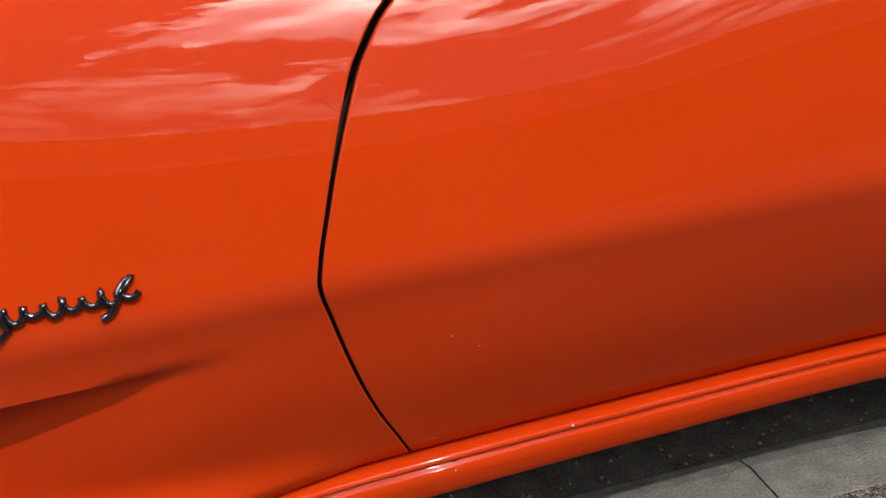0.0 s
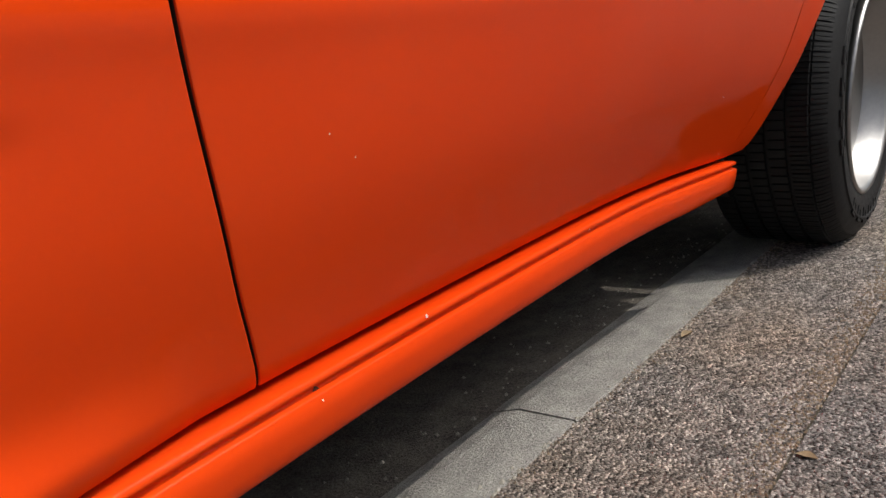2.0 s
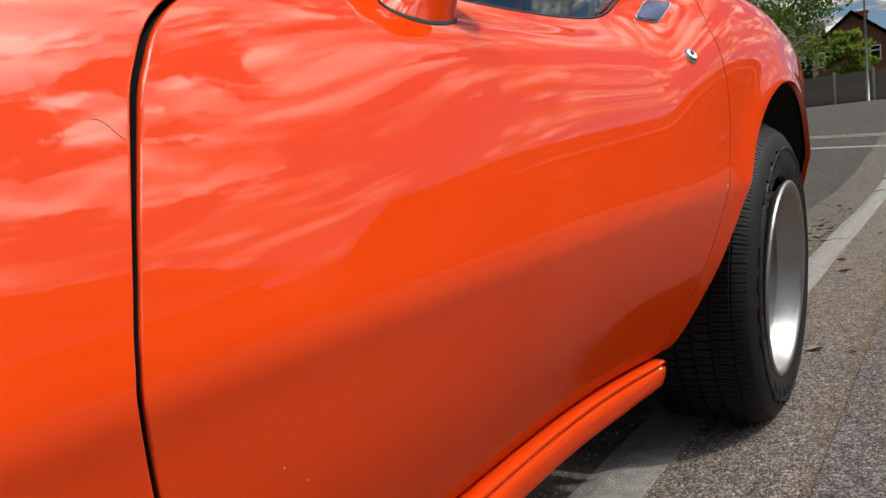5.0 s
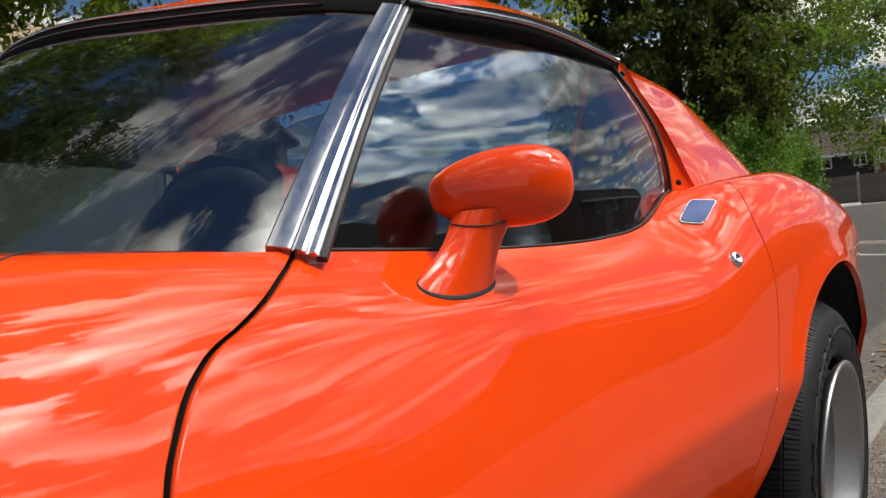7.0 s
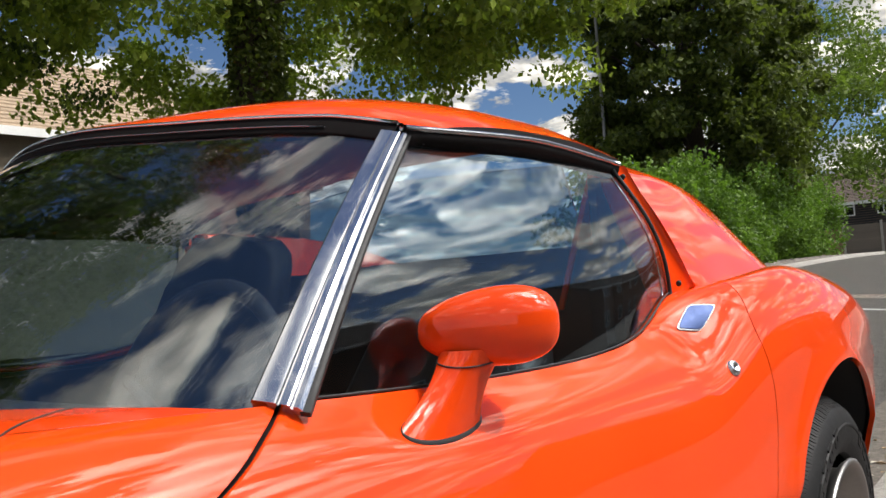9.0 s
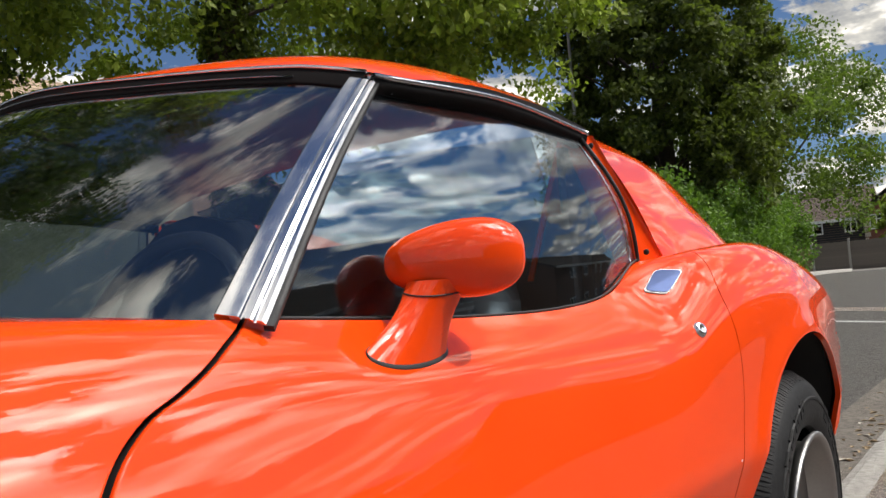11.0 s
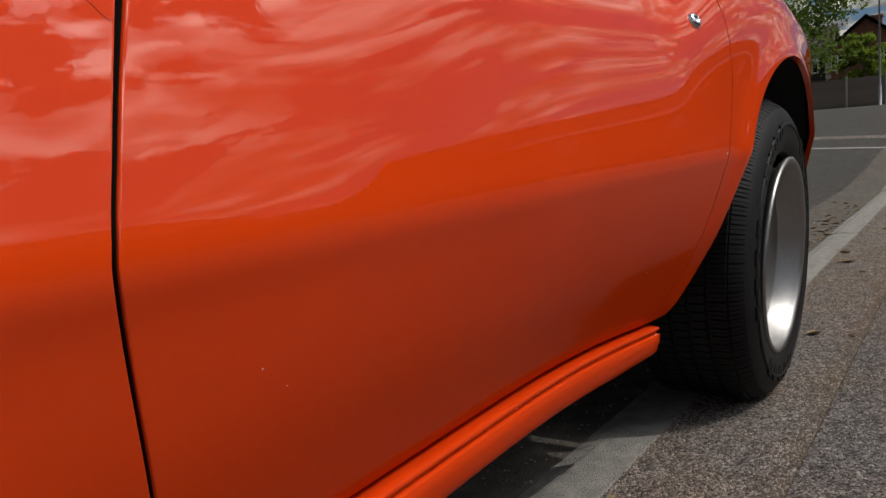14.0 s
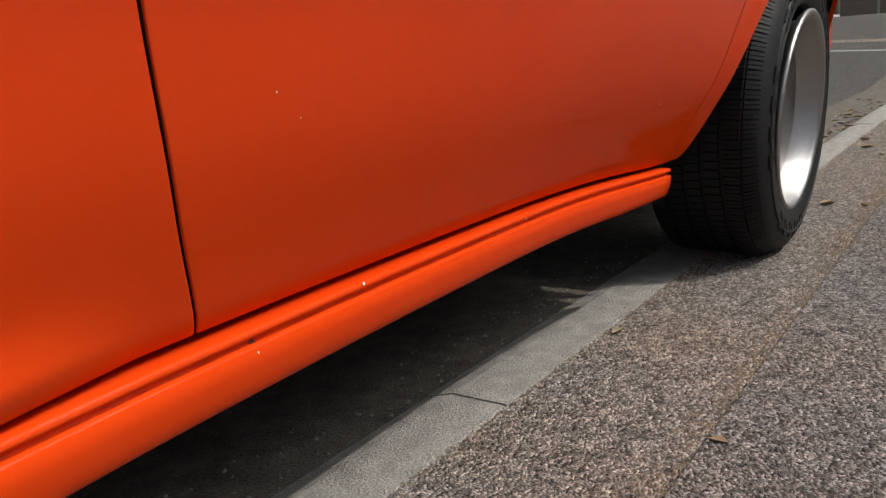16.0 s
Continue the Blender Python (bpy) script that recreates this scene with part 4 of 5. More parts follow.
def handle_plate(scale, lift, dish=0.0):
    """A rounded, slanting plate let into the door's shoulder."""
    rows = []
    for rr, dz in ((0.0, 1.0 - dish), (0.5, 1.0 - dish), (0.93, 1.0 - dish), (0.96, 1.0), (1.0, 0.6), (1.0, -2.5)):
        row = []
        for t in spread(0, 2 * math.pi, 48)[:-1]:
            a = math.copysign(abs(math.cos(t)) ** 0.34, math.cos(t)) * rr * scale
            b = math.copysign(abs(math.sin(t)) ** 0.34, math.sin(t)) * rr * scale
            p = (HANDLE[0] * (1 - a) * (1 - b) + HANDLE[1] * (1 + a) * (1 - b) + HANDLE[2] * (1 + a) * (1 + b) + HANDLE[3] * (1 - a) * (1 + b)) / 4
            row.append(p + handle_n * lift * dz)
        rows.append(row)
    bm = grid(rows, close_v=True)
    bm.normal_update()
    for e in bm.edges:
        if len(e.link_faces) == 2:
            e.smooth = e.calc_face_angle(0) < 0.4
    return bm


handle = part("door_handle", handle_plate(1.0, 0.0045), GUTTER, car, "flush chrome door handle flap")
part("flap_gap", handle_plate(0.955, 0.0052), RUBBER, handle)
part("flap", handle_plate(0.93, 0.0058), SKY_CHROME, handle)

p, n = on_side(-0.462, 0.731)
bm = lathe([(0.0, -0.004), (0.005, -0.004), (0.0055, -0.0055), (0.009, -0.006), (0.0125, -0.003), (0.0135, 0.003)], (0, 0, 0), 28)
turn = n.to_track_quat("-Y", "Z").to_matrix().to_4x4()
bm.transform(Matrix.Translation(p) @ turn)
part("door_lock", bm, CHROME, car, "round chrome lock barrel")

# chrome script on the wing as a flowing stroke with no letters
badge = None
strokes = [
    [(i / 120 + 0.016 * math.cos(i / 120 * 88), 0.30 + 0.34 * math.sin(i / 120 * 88) * (0.75 + 0.25 * math.sin(i * 0.31))) for i in range(121)],
    [(0.93, 0.35), (0.97, 0.80), (1.0, 0.95), (0.96, 0.5), (0.90, -0.30), (0.86, -0.45)],
    [(0.50, 0.30), (0.52, -0.2), (0.48, -0.5), (0.45, -0.35)],
]
bm = bmesh.new()
for stroke in strokes:
    pts = []
    for a, b in stroke:
        x = -1.840 + 0.19 * a
        q, n = on_side(x, 0.530 + 0.020 * b)
        pts.append(q + n * 0.003)
    bm = join(bm, tube(pts, 0.0029, 6))
part("badge", bm, BADGE, car, "dark chrome flowing script badge")

# shut line where the bonnet meets the wing
pts = []
for r in spread(0, 1, 24):
    x = -1.62 + 0.225 * r
    w = keyed(x, [(-1.62, 0.712), (-1.51, 0.690), (-1.46, 0.645), (-1.40, 0.592)])
    w9, z9 = edge_w(x), edge_z(x)
    z = shoulder_height(x, -w) if w > w9 else z9 + 0.003 * (1 - (w / w9) ** 2) + 0.005 * (1 - math.exp(-(w9 - w) / 0.03))
    pts.append(Vector((x, -w, z + 0.0003)))
part("bonnet_gap", tube(pts, 0.0008, 6), RUBBER, car)

# ---- cabin ----
bm = bmesh.new()
box(bm, (-1.62, -0.64, 0.60), (-1.20, 0.64, 0.775), 0.03)
part("dashboard", bm, VINYL, car)
for y, tall in ((-0.34, 0.46), (0.34, 0.64)):
    rows = []
    for r in spread(0, 1, 16):
        half = 0.23 * (1 - 0.30 * max(0.0, r - 0.55) / 0.45) * (1 - 0.35 * max(0.0, r - 0.93) / 0.07)
        z = 0.42 + tall * r
        x = -0.78 + 0.22 * r
        rows.append([(x + dx, y + half * s, z - (0.03 * s * s if r > 0.85 else 0)) for s, dx in ((-1, 0.03), (-0.8, -0.01), (0, 0.01), (0.8, -0.01), (1, 0.03), (0.9, 0.11), (0, 0.12), (-0.9, 0.11))])
    seat_back = grid(rows, close_v=True)
    seat_back.verts.ensure_lookup_table()
    seat_back.faces.new([seat_back.verts[len(seat_back.verts) - 8 + k] for k in range(8)])
    part("seat_back", seat_back, VINYL, car, "black vinyl high-back seat")
    bm = bmesh.new()
    box(bm, (-1.22, y - 0.23, 0.30), (-0.74, y + 0.23, 0.46), 0.04)
    part("seat_cushion", bm, VINYL, car)
c = Vector((-1.12, -0.34, 0.74))
ring = [c + Vector((0.30 * math.sin(t) * 0.18, 0.18 * math.cos(t), 0.18 * 0.93 * math.sin(t))) for t in spread(0, 2 * math.pi, 40)]
bm = tube(ring, 0.012, 8)
for t in (0.3, math.pi - 0.3, -math.pi / 2):
    bm = join(bm, tube([c + Vector((-0.03, 0, 0)), c + Vector((0.054 * math.sin(t), 0.175 * math.cos(t), 0.163 * math.sin(t)))], 0.009, 6))
part("steering_wheel", bm, VINYL, car)
bm = bmesh.new()
box(bm, (-0.42, -0.62, 0.60), (-0.30, 0.62, 0.945))
box(bm, (-1.25, -0.10, 0.24), (-0.40, 0.10, 0.52), 0.02)
box(bm, (-1.30, -0.68, 0.30), (-0.42, -0.655, 0.77), 0.01)
box(bm, (-1.30, 0.655, 0.30), (-0.42, 0.68, 0.77), 0.01)
box(bm, (-0.455, 0.585, 0.77), (-0.335, 0.600, 1.075))
box(bm, (-0.455, -0.600, 0.77), (-0.335, -0.585, 1.06))
part("cabin_trim", bm, VINYL, car, smooth=False)


# ---- kerb ----
kerb = tagged(new("kerb"), "row of grey concrete kerb stones flush with the pavement", "kerb", kind="structure")


def kerb_stone(length):
    prof = [(KERB_OUT, -0.15), (KERB_OUT, -0.003), (KERB_OUT + 0.004, 0.0), (KERB_IN - 0.012, 0.0), (KERB_IN - 0.002, -0.003), (KERB_IN + 0.034, -0.013), (KERB_IN + 0.037, -DROP - 0.03), (KERB_IN + 0.037, -0.15)]
    bm = sweep([(y, z) for y, z in prof], [((d, 0, 0), (0, 1, 0), (0, 0, 1)) for d in (0.002, length - 0.002)])
    return mesh_of(bm, "kerb_stone", False)


stone = kerb_stone(0.914)
stone.materials.append(KERB)
for k in range(-7, 50):
    x = -0.951 + 0.914 * k
    ob = new("kerb_stone", stone)
    ob.parent = kerb
    ob.location = (x, 0, rise(x + 0.45) + random.uniform(-0.0015, 0.0015))
    ob.rotation_euler = (0, -math.atan2(rise(x + 0.914) - rise(x), 0.914), random.uniform(-0.002, 0.002))

# far pavement in front of the hedge, with its own kerb
far_xs = [x for x in FAR_X if 8 < x < 34]
far_pavement = part("far_pavement", grid([[(x, y, rise(x) + z) for y, z in ((4.30, -0.05), (4.31, 0.085), (4.34, 0.095), (5.4, 0.10), (9.0, 0.12))] for x in far_xs][::-1]), PAVE, None)
tagged(far_pavement, "grey asphalt pavement across the road", "pavement", kind="structure")
far_kerb = part("far_kerb", grid([[(x, y, rise(x) + z) for y, z in ((4.18, -0.05), (4.19, 0.088), (4.21, 0.098), (4.305, 0.098))] for x in far_xs][::-1]), KERB, None)
tagged(far_kerb, "grey concrete kerb across the road", "kerb", kind="structure")
LINE = plain("road_line_paint", (0.32, 0.32, 0.31), 0.8, 0, 0.3, 25, 0.2)
for x, wide in ((9.35, 0.12), (10.55, 0.45)):
    rows = [[(x + 0.62 * (y + 0.1) * 0.7 + d * wide, y, rise(x + 0.62 * (y + 0.1) * 0.7 + d * wide) - DROP + 0.004) for d in (0, 0.5, 1)] for y in spread(-0.56, 3.9, 20)]
    line = part("road_line", grid([r[::-1] for r in rows]), LINE if wide < 0.2 else PAVE_WORN, None)
    tagged(line, "worn white line across the road" if wide < 0.2 else "pale patched strip across the road", "road marking", kind="structure")

# pavement and kerb in front of the fence across the road's end
end_pavement = part("end_pavement", grid([[(x, y, rise(max(x, 44.0)) + z) for x, z in ((45.6, -0.06), (45.62, 0.07), (45.75, 0.085), (49.9, 0.09))] for y in spread(-14, 10, 8)]), KERB, None)
tagged(end_pavement, "pale concrete pavement and kerb in front of the fence", "pavement", kind="structure")


# ---- far things ----
BARK = plain("bark", (0.06, 0.045, 0.032), 0.9, 0, 0.5, 14, 0.6)
LEAF_DARK = leaf_material("leaf_dark", (0.016, 0.026, 0.007), (0.090, 0.115, 0.020))
LEAF_MID = leaf_material("leaf_mid", (0.035, 0.060, 0.010), (0.20, 0.255, 0.032))
LEAF_AIRY = leaf_material("leaf_airy", (0.025, 0.045, 0.009), (0.115, 0.165, 0.026))
LEAF_HEDGE = leaf_material("leaf_hedge", (0.028, 0.062, 0.010), (0.105, 0.180, 0.024))
# the shade on the left-hand foliage is put into this leaf colour
LEAF_SHADED = leaf_material("leaf_shaded", (0.014, 0.020, 0.008), (0.055, 0.078, 0.020))
BRICK = plain("brown_brick", (0.26, 0.16, 0.11), 0.9, 0, 0.3, 30, 0.3)
# buff brick with the trees' shade on the house put into its colour
BRICK_BUFF_SHADED = plain("buff_brick_shaded", (0.19, 0.155, 0.11), 0.9, 0, 0.3, 30, 0.3)
BRICK_RED = plain("red_brick", (0.21, 0.085, 0.055), 0.9, 0, 0.35, 30, 0.3)
CREAM = plain("cream_stone", (0.55, 0.48, 0.38), 0.9, 0, 0.15, 20, 0.1)
ROOF_TAN = plain("tan_roof_tiles", (0.33, 0.25, 0.17), 0.9, 0, 0.25, 12, 0.3)
ROOF_BROWN = plain("brown_roof_tiles", (0.10, 0.075, 0.06), 0.9, 0, 0.3, 12, 0.3)
ROOF_RED = plain("terracotta_roof_tiles", (0.30, 0.14, 0.09), 0.9, 0, 0.25, 12, 0.3)
BOARD = plain("dark_boarding", (0.035, 0.032, 0.03), 0.8, 0, 0.3, 12, 0.2)
TIMBER = plain("weathered_fence_wood", (0.145, 0.125, 0.11), 0.9, 0, 0.35, 9, 0.3)
CONCRETE = plain("concrete_post", (0.30, 0.29, 0.27), 0.9, 0, 0.2, 20, 0.2)
STEEL = plain("grey_lamp_steel", (0.30, 0.31, 0.32), 0.5, 0.6, 0.1, 20)
PANE = glass_material("window_pane", (0.5, 0.55, 0.55))
UNLIT_ROOM = plain("unlit_room", (0.02, 0.02, 0.022), 0.7, 0, 0.2, 5)


def leaves(centres, radii, count, size, seed, hang=0.5):
    """Loose leaves in clumps round the centres, denser towards each clump's outside."""
    rng = np.random.default_rng(seed)
    pick = rng.integers(0, len(centres), count)
    d = rng.normal(size=(count, 3))
    d /= np.linalg.norm(d, axis=1)[:, None]
    r = rng.random(count) ** 0.45
    pos = np.array(centres)[pick] + d * (np.array(radii)[pick] * r[:, None])
    ax = rng.normal(size=(count, 3)) + np.array((0, 0, -hang))
    ax /= np.linalg.norm(ax, axis=1)[:, None]
    sd = np.cross(ax, rng.normal(size=(count, 3)))
    sd /= np.linalg.norm(sd, axis=1)[:, None]
    nrm = np.cross(ax, sd)
    s = size * (0.6 + 0.8 * rng.random(count))[:, None]
    tip, left, rgt = pos + ax * s, pos + ax * s * 0.45 + sd * s * 0.36 + nrm * s * 0.08, pos + ax * s * 0.45 - sd * s * 0.36 + nrm * s * 0.08
    verts = np.stack([pos, left, tip, rgt], 1).reshape(-1, 3)
    base = np.arange(count) * 4
    faces = np.concatenate([np.stack([base, base + 1, base + 2], 1), np.stack([base, base + 2, base + 3], 1)])
    me = bpy.data.meshes.new("leaves")
    me.from_pydata(verts.tolist(), [], faces.tolist())
    return me


def tree(label, at, height, spread_r, trunk_r, crown_lo, mat, count, size, seed, clumps=60, droop=0.0, hang=0.5, limbs=3, ivy=0, clear=None, branch=0.32, clump=(0.16, 0.30), boughs=()):
    rng = random.Random(seed)
    t = moved(tagged(new("tree"), label, "tree"), at)
    top = Vector((0, 0, height * 0.8))
    pts = [Vector((0.10 * math.sin(k * 1.3) * k / 6, 0.10 * math.cos(k * 1.7) * k / 6, top.z * k / 8)) for k in range(9)]
    bm = tube(pts, [trunk_r * (1.25 - 0.13 * k) if k else trunk_r * 1.5 for k in range(9)], 12)
    centres, radii = [], []
    for k in range(clumps):
        a = rng.uniform(0, 2 * math.pi)
        z = rng.uniform(crown_lo, height)
        level = (z - crown_lo) / (height - crown_lo)
        reach = spread_r * (0.55 + 0.75 * math.sin(math.pi * min(1, 0.25 + level * 0.75))) * rng.uniform(0.25, 1.0) ** 0.6 * 0.85
        c = Vector((reach * math.cos(a), reach * math.sin(a), z - droop * reach))
        if clear is not None and c.x * clear[0] + c.y * clear[1] > 0.1 and abs(c.x * clear[1] - c.y * clear[0]) < 0.6 and z < 5.6:
            continue
        centres.append(tuple(c))
        q = spread_r * rng.uniform(*clump)
        radii.append((q * rng.uniform(0.7, 1.4), q * rng.uniform(0.7, 1.4), q * rng.uniform(0.45, 0.9)))
        if k % limbs == limbs - 1:
            foot = Vector((0, 0, max(crown_lo * 0.75, c.z - reach * 0.8)))
            mid = foot.lerp(c, 0.55) + Vector((0, 0, 0.12 * reach))
            bm = join(bm, tube([foot, mid, c], [trunk_r * branch, trunk_r * branch * 0.55, trunk_r * 0.05], 6))
    for turn, lean, r0, r1, z0, z1, number in boughs:
        tip = Vector((r1 * math.cos(turn), r1 * math.sin(turn), z0 + 0.45 * (z1 - z0)))
        foot = Vector((0, 0, z0 + 1.2))
        bm = join(bm, tube([foot, foot.lerp(tip, 0.5) + Vector((0, 0, 0.5)), tip], [trunk_r * 0.10, trunk_r * 0.07, trunk_r * 0.03], 6))
        for _ in range(number):
            a, r = turn + rng.gauss(0, lean), rng.uniform(r0, r1)
            low = z0 + 0.5 * (r - r0) / (r1 - r0)
            centres.append((r * math.cos(a), r * math.sin(a), rng.uniform(low, z1)))
            q = spread_r * rng.uniform(0.10, 0.17)
            radii.append((q, q, q * 0.7))
    part("trunk", bm, BARK, t)
    if ivy:
        climb = [(0.20 * math.cos(k * 2.4), 0.20 * math.sin(k * 2.4), 0.3 + 0.055 * k) for k in range(140)]
        ivy_me = leaves(climb, [(0.24, 0.24, 0.3)] * len(climb), ivy, 0.085, seed + 50, 0.9)
        ivy_me.materials.append(LEAF_DARK)
        ob = new("ivy", ivy_me)
        ob.parent = t
    me = leaves(centres, radii, count, size, seed, hang)
    ob = new("crown", me)
    me.materials.append(mat)
    ob.parent = t
    return t


tree("tall dark green broadleaf tree standing behind the hedge", (24.8, 8.3, 0.9), 16.0, 3.7, 0.35, 2.5, LEAF_DARK, 150000, 0.185, 3, 420, 0.0, 0.5, 9, 0, None, 0.25, (0.09, 0.24))
tree("airy pale green tree beyond the hedge", (40.0, 8.3, 1.08), 11.5, 5.6, 0.2, 2.9, LEAF_AIRY, 27000, 0.19, 4, 110, 0.0, 0.5, 6)
tree("broadleaf tree with an ivy-covered trunk and hanging sunlit leaves", (4.85, 6.65, 0.2), 9.5, 3.9, 0.30, 3.7, LEAF_MID, 96000, 0.095, 5, 290, 0.05, 0.75, 999, 26000, (-0.65, -0.76), 0.14, (0.09, 0.20), boughs=((-1.10, 0.28, 1.8, 4.7, 3.2, 6.0, 70),))
# tree added to stand for foliage in shade left of the ivy tree
tree("broadleaf tree with dense leaves coloured dark for shade, hanging over the road", (1.3, 8.9, 0.2), 12.5, 3.4, 0.26, 4.0, LEAF_SHADED, 42000, 0.085, 16, 190, 0.06, 0.9, 30, 0, None, 0.16, (0.09, 0.20))
tree("broadleaf tree with dark leaves beside the road", (-4.0, 8.2, 0.0), 13.5, 4.9, 0.24, 3.3, LEAF_SHADED, 60000, 0.13, 6, 220, 0.06, 0.8, 6, clump=(0.09, 0.20))
tree("small round garden tree behind the fence", (57.0, 4.9, 1.12), 4.8, 1.25, 0.10, 1.9, LEAF_MID, 9000, 0.18, 11, 50)

hedge = tagged(new("hedge"), "dense leafy green hedge along the far pavement", "hedge")
rng = random.Random(8)
centres = [(rng.uniform(13.5, 31.0), rng.uniform(5.3, 7.6), 0.0) for _ in range(420)]
centres = [(x, y, rise(x) + rng.uniform(0.15, 2.7)) for x, y, _ in centres]
me = leaves(centres, [(0.55, 0.5, 0.45)] * len(centres), 72000, 0.115, 9)
me.materials.append(LEAF_HEDGE)
ob = new("foliage", me)
ob.parent = hedge
bm = bmesh.new()
for k in range(24):
    x = 13.8 + k * 0.73
    bm = join(bm, tube([(x, 6.4, rise(x) - 0.1), (x + 0.1, 6.3, rise(x) + 1.2), (x, 6.5, rise(x) + 2.2)], [0.05, 0.035, 0.015], 6))
part("stems", bm, BARK, hedge)

# timber fence across the end of the road
fence = tagged(new("fence"), "weathered close-boarded timber fence with concrete posts", "fence")
fx, fz = 50.0, rise(50.0)
bm = bmesh.new()
box(bm, (-0.05, -0.06, -0.2), (0.05, 0.06, 1.95))
post_me = mesh_of(bm, "post", False)
post_me.materials.append(CONCRETE)
bm = bmesh.new()
box(bm, (-0.012, -0.055, 0.05), (0.012, 0.055, 1.8))
board_me = mesh_of(bm, "board", False)
board_me.materials.append(TIMBER)
for k in range(13):
    ob = new("post", post_me)
    ob.parent = fence
    ob.location = (fx, 9.0 - 2.0 * k, fz)
for k in range(230):
    ob = new("board", board_me)
    ob.parent = fence
    ob.location = (fx + 0.05 + 0.01 * (k % 2), 9.0 - 0.104 * k, fz + random.uniform(-0.02, 0.02))


def house(label, at, yaw, size, eave, ridge, wall_mat, roof_mat, windows, upper=None, gable_windows=()):
    """A plain two-storey house: walls, a pitched roof along its x axis, and windows set into the front (its -y side)."""
    h = tagged(new("house"), label, "house")
    w, d = size
    bm = bmesh.new()
    box(bm, (-w / 2, -d / 2, -0.3), (w / 2, d / 2, eave))
    part("wall", bm, wall_mat, h, smooth=False)
    for s in (-1, 1):
        bm = bmesh.new()
        vs = [bm.verts.new(p) for p in ((s * w / 2, -d / 2, eave), (s * w / 2, d / 2, eave), (s * w / 2, 0, ridge - 0.15))]
        bm.faces.new(vs if s > 0 else vs[::-1])
        part("gable", bm, wall_mat, h, smooth=False)
    for s in (-1, 1):
        steps = []
        for k in range(22):
            for r, lift in ((k / 22, 0.035), ((k + 0.999) / 22, 0.0)):
                steps.append((r, lift))
        rows = [[(x, s * (d / 2 + 0.4) * (1 - r), (eave - 0.25) * (1 - r) + ridge * r + lift) for r, lift in steps] for x in (-w / 2 - 0.3, w / 2 + 0.3)]
        part("roof", shell(rows if s < 0 else rows[::-1], 0.14, lambda p: Vector((0, 0, -1))), roof_mat, h, smooth=False)
        bm = bmesh.new()
        lo = -0.02 if s > 0 else 0.0
        box(bm, (-w / 2 - 0.3, s * (d / 2 + 0.42) - 0.02, eave - 0.42), (w / 2 + 0.3, s * (d / 2 + 0.42) + 0.02, eave - 0.22))
        part("fascia", bm, WHITE, h, smooth=False)
    if upper is not None:
        bm = bmesh.new()
        rows_n = 12
        for k in range(rows_n):
            z0 = eave / 2 + (eave / 2 - 0.05) * k / rows_n
            box(bm, (-w / 2, -d / 2 - 0.06, z0), (w / 2, -d / 2 - 0.012, z0 + (eave / 2) / rows_n - 0.03))
        part("cladding", bm, upper, h, smooth=False)
    places = [((x, -d / 2 - (0.075 if upper is not None and z > eave / 2 else 0.01), z), 0.0, ww, hh) for x, z, ww, hh in windows]
    places += [((-w / 2 - 0.01, y, z), -math.pi / 2, ww, hh) for y, z, ww, hh in gable_windows]
    for at_wall, turn_z, ww, hh in places:
        win = moved(new("window"), at_wall)
        win.rotation_euler = (0, 0, turn_z)
        win.parent = h
        bm = bmesh.new()
        for a in (-ww / 2, 0, ww / 2):
            box(bm, (a - 0.04, -0.05, -hh / 2), (a + 0.04, 0.03, hh / 2))
        for b in (-hh / 2, hh * 0.18, hh / 2):
            box(bm, (-ww / 2 - 0.04, -0.048, b - 0.04), (ww / 2 + 0.04, 0.032, b + 0.04))
        part("frame", bm, WHITE, win, smooth=False)
        bm = bmesh.new()
        box(bm, (-ww / 2, -0.012, -hh / 2), (ww / 2, -0.004, hh / 2))
        part("pane", bm, PANE, win, smooth=False)
        # thin dark sheet in place of the unlit room behind the pane
        bm = bmesh.new()
        box(bm, (-ww / 2, 0.0, -hh / 2), (ww / 2, 0.006, hh / 2))
        part("room_backing", bm, UNLIT_ROOM, win, smooth=False)
    h.matrix_world = pose(*at, 0, 0, yaw)
    return h


WIN4 = [(-2.6, 3.9, 1.5, 1.1), (1.6, 3.9, 1.2, 1.1), (-2.6, 1.3, 1.6, 1.2), (1.9, 1.3, 1.2, 1.2)]
house("two-storey house with dark boarding upstairs and a brown tiled roof", (64.0, 11.75, rise(62)), -90, (8.5, 7.0), 4.05, 6.4, BRICK, ROOF_BROWN, [(3.35, 3.35, 0.75, 0.9), (0.9, 3.35, 1.2, 0.9), (-2.6, 3.35, 1.2, 0.9), (2.4, 1.0, 1.6, 1.1)], BOARD)
gable_house = house("red brick house wing with a white-edged gable and a chimney", (63.3, 4.9, rise(62)), 0, (7.6, 5.0), 4.05, 6.2, BRICK_RED, ROOF_BROWN, [], None, [(1.75, 3.35, 0.8, 0.95), (-1.0, 3.35, 1.2, 0.95)])
for s in (-1, 1):
    bm = bmesh.new()
    quad = [bm.verts.new((-4.14, s * a, b)) for a, b in ((2.9, 3.72), (2.9, 3.98), (0.0, 6.32), (0.0, 6.06))]
    bm.faces.new(quad if s > 0 else quad[::-1])
    bmesh.ops.solidify(bm, geom=bm.faces[:], thickness=0.05)
    part("bargeboard", bm, WHITE, gable_house, smooth=False)
for k in range(12):
    bm = bmesh.new()
    long = 0.34 if k % 2 else 0.20
    box(bm, (-3.84, 2.52 - long, 0.05 + 0.33 * k), (-3.78, 2.53, 0.33 + 0.33 * k))
    part("quoin", bm, CREAM, gable_house, smooth=False)
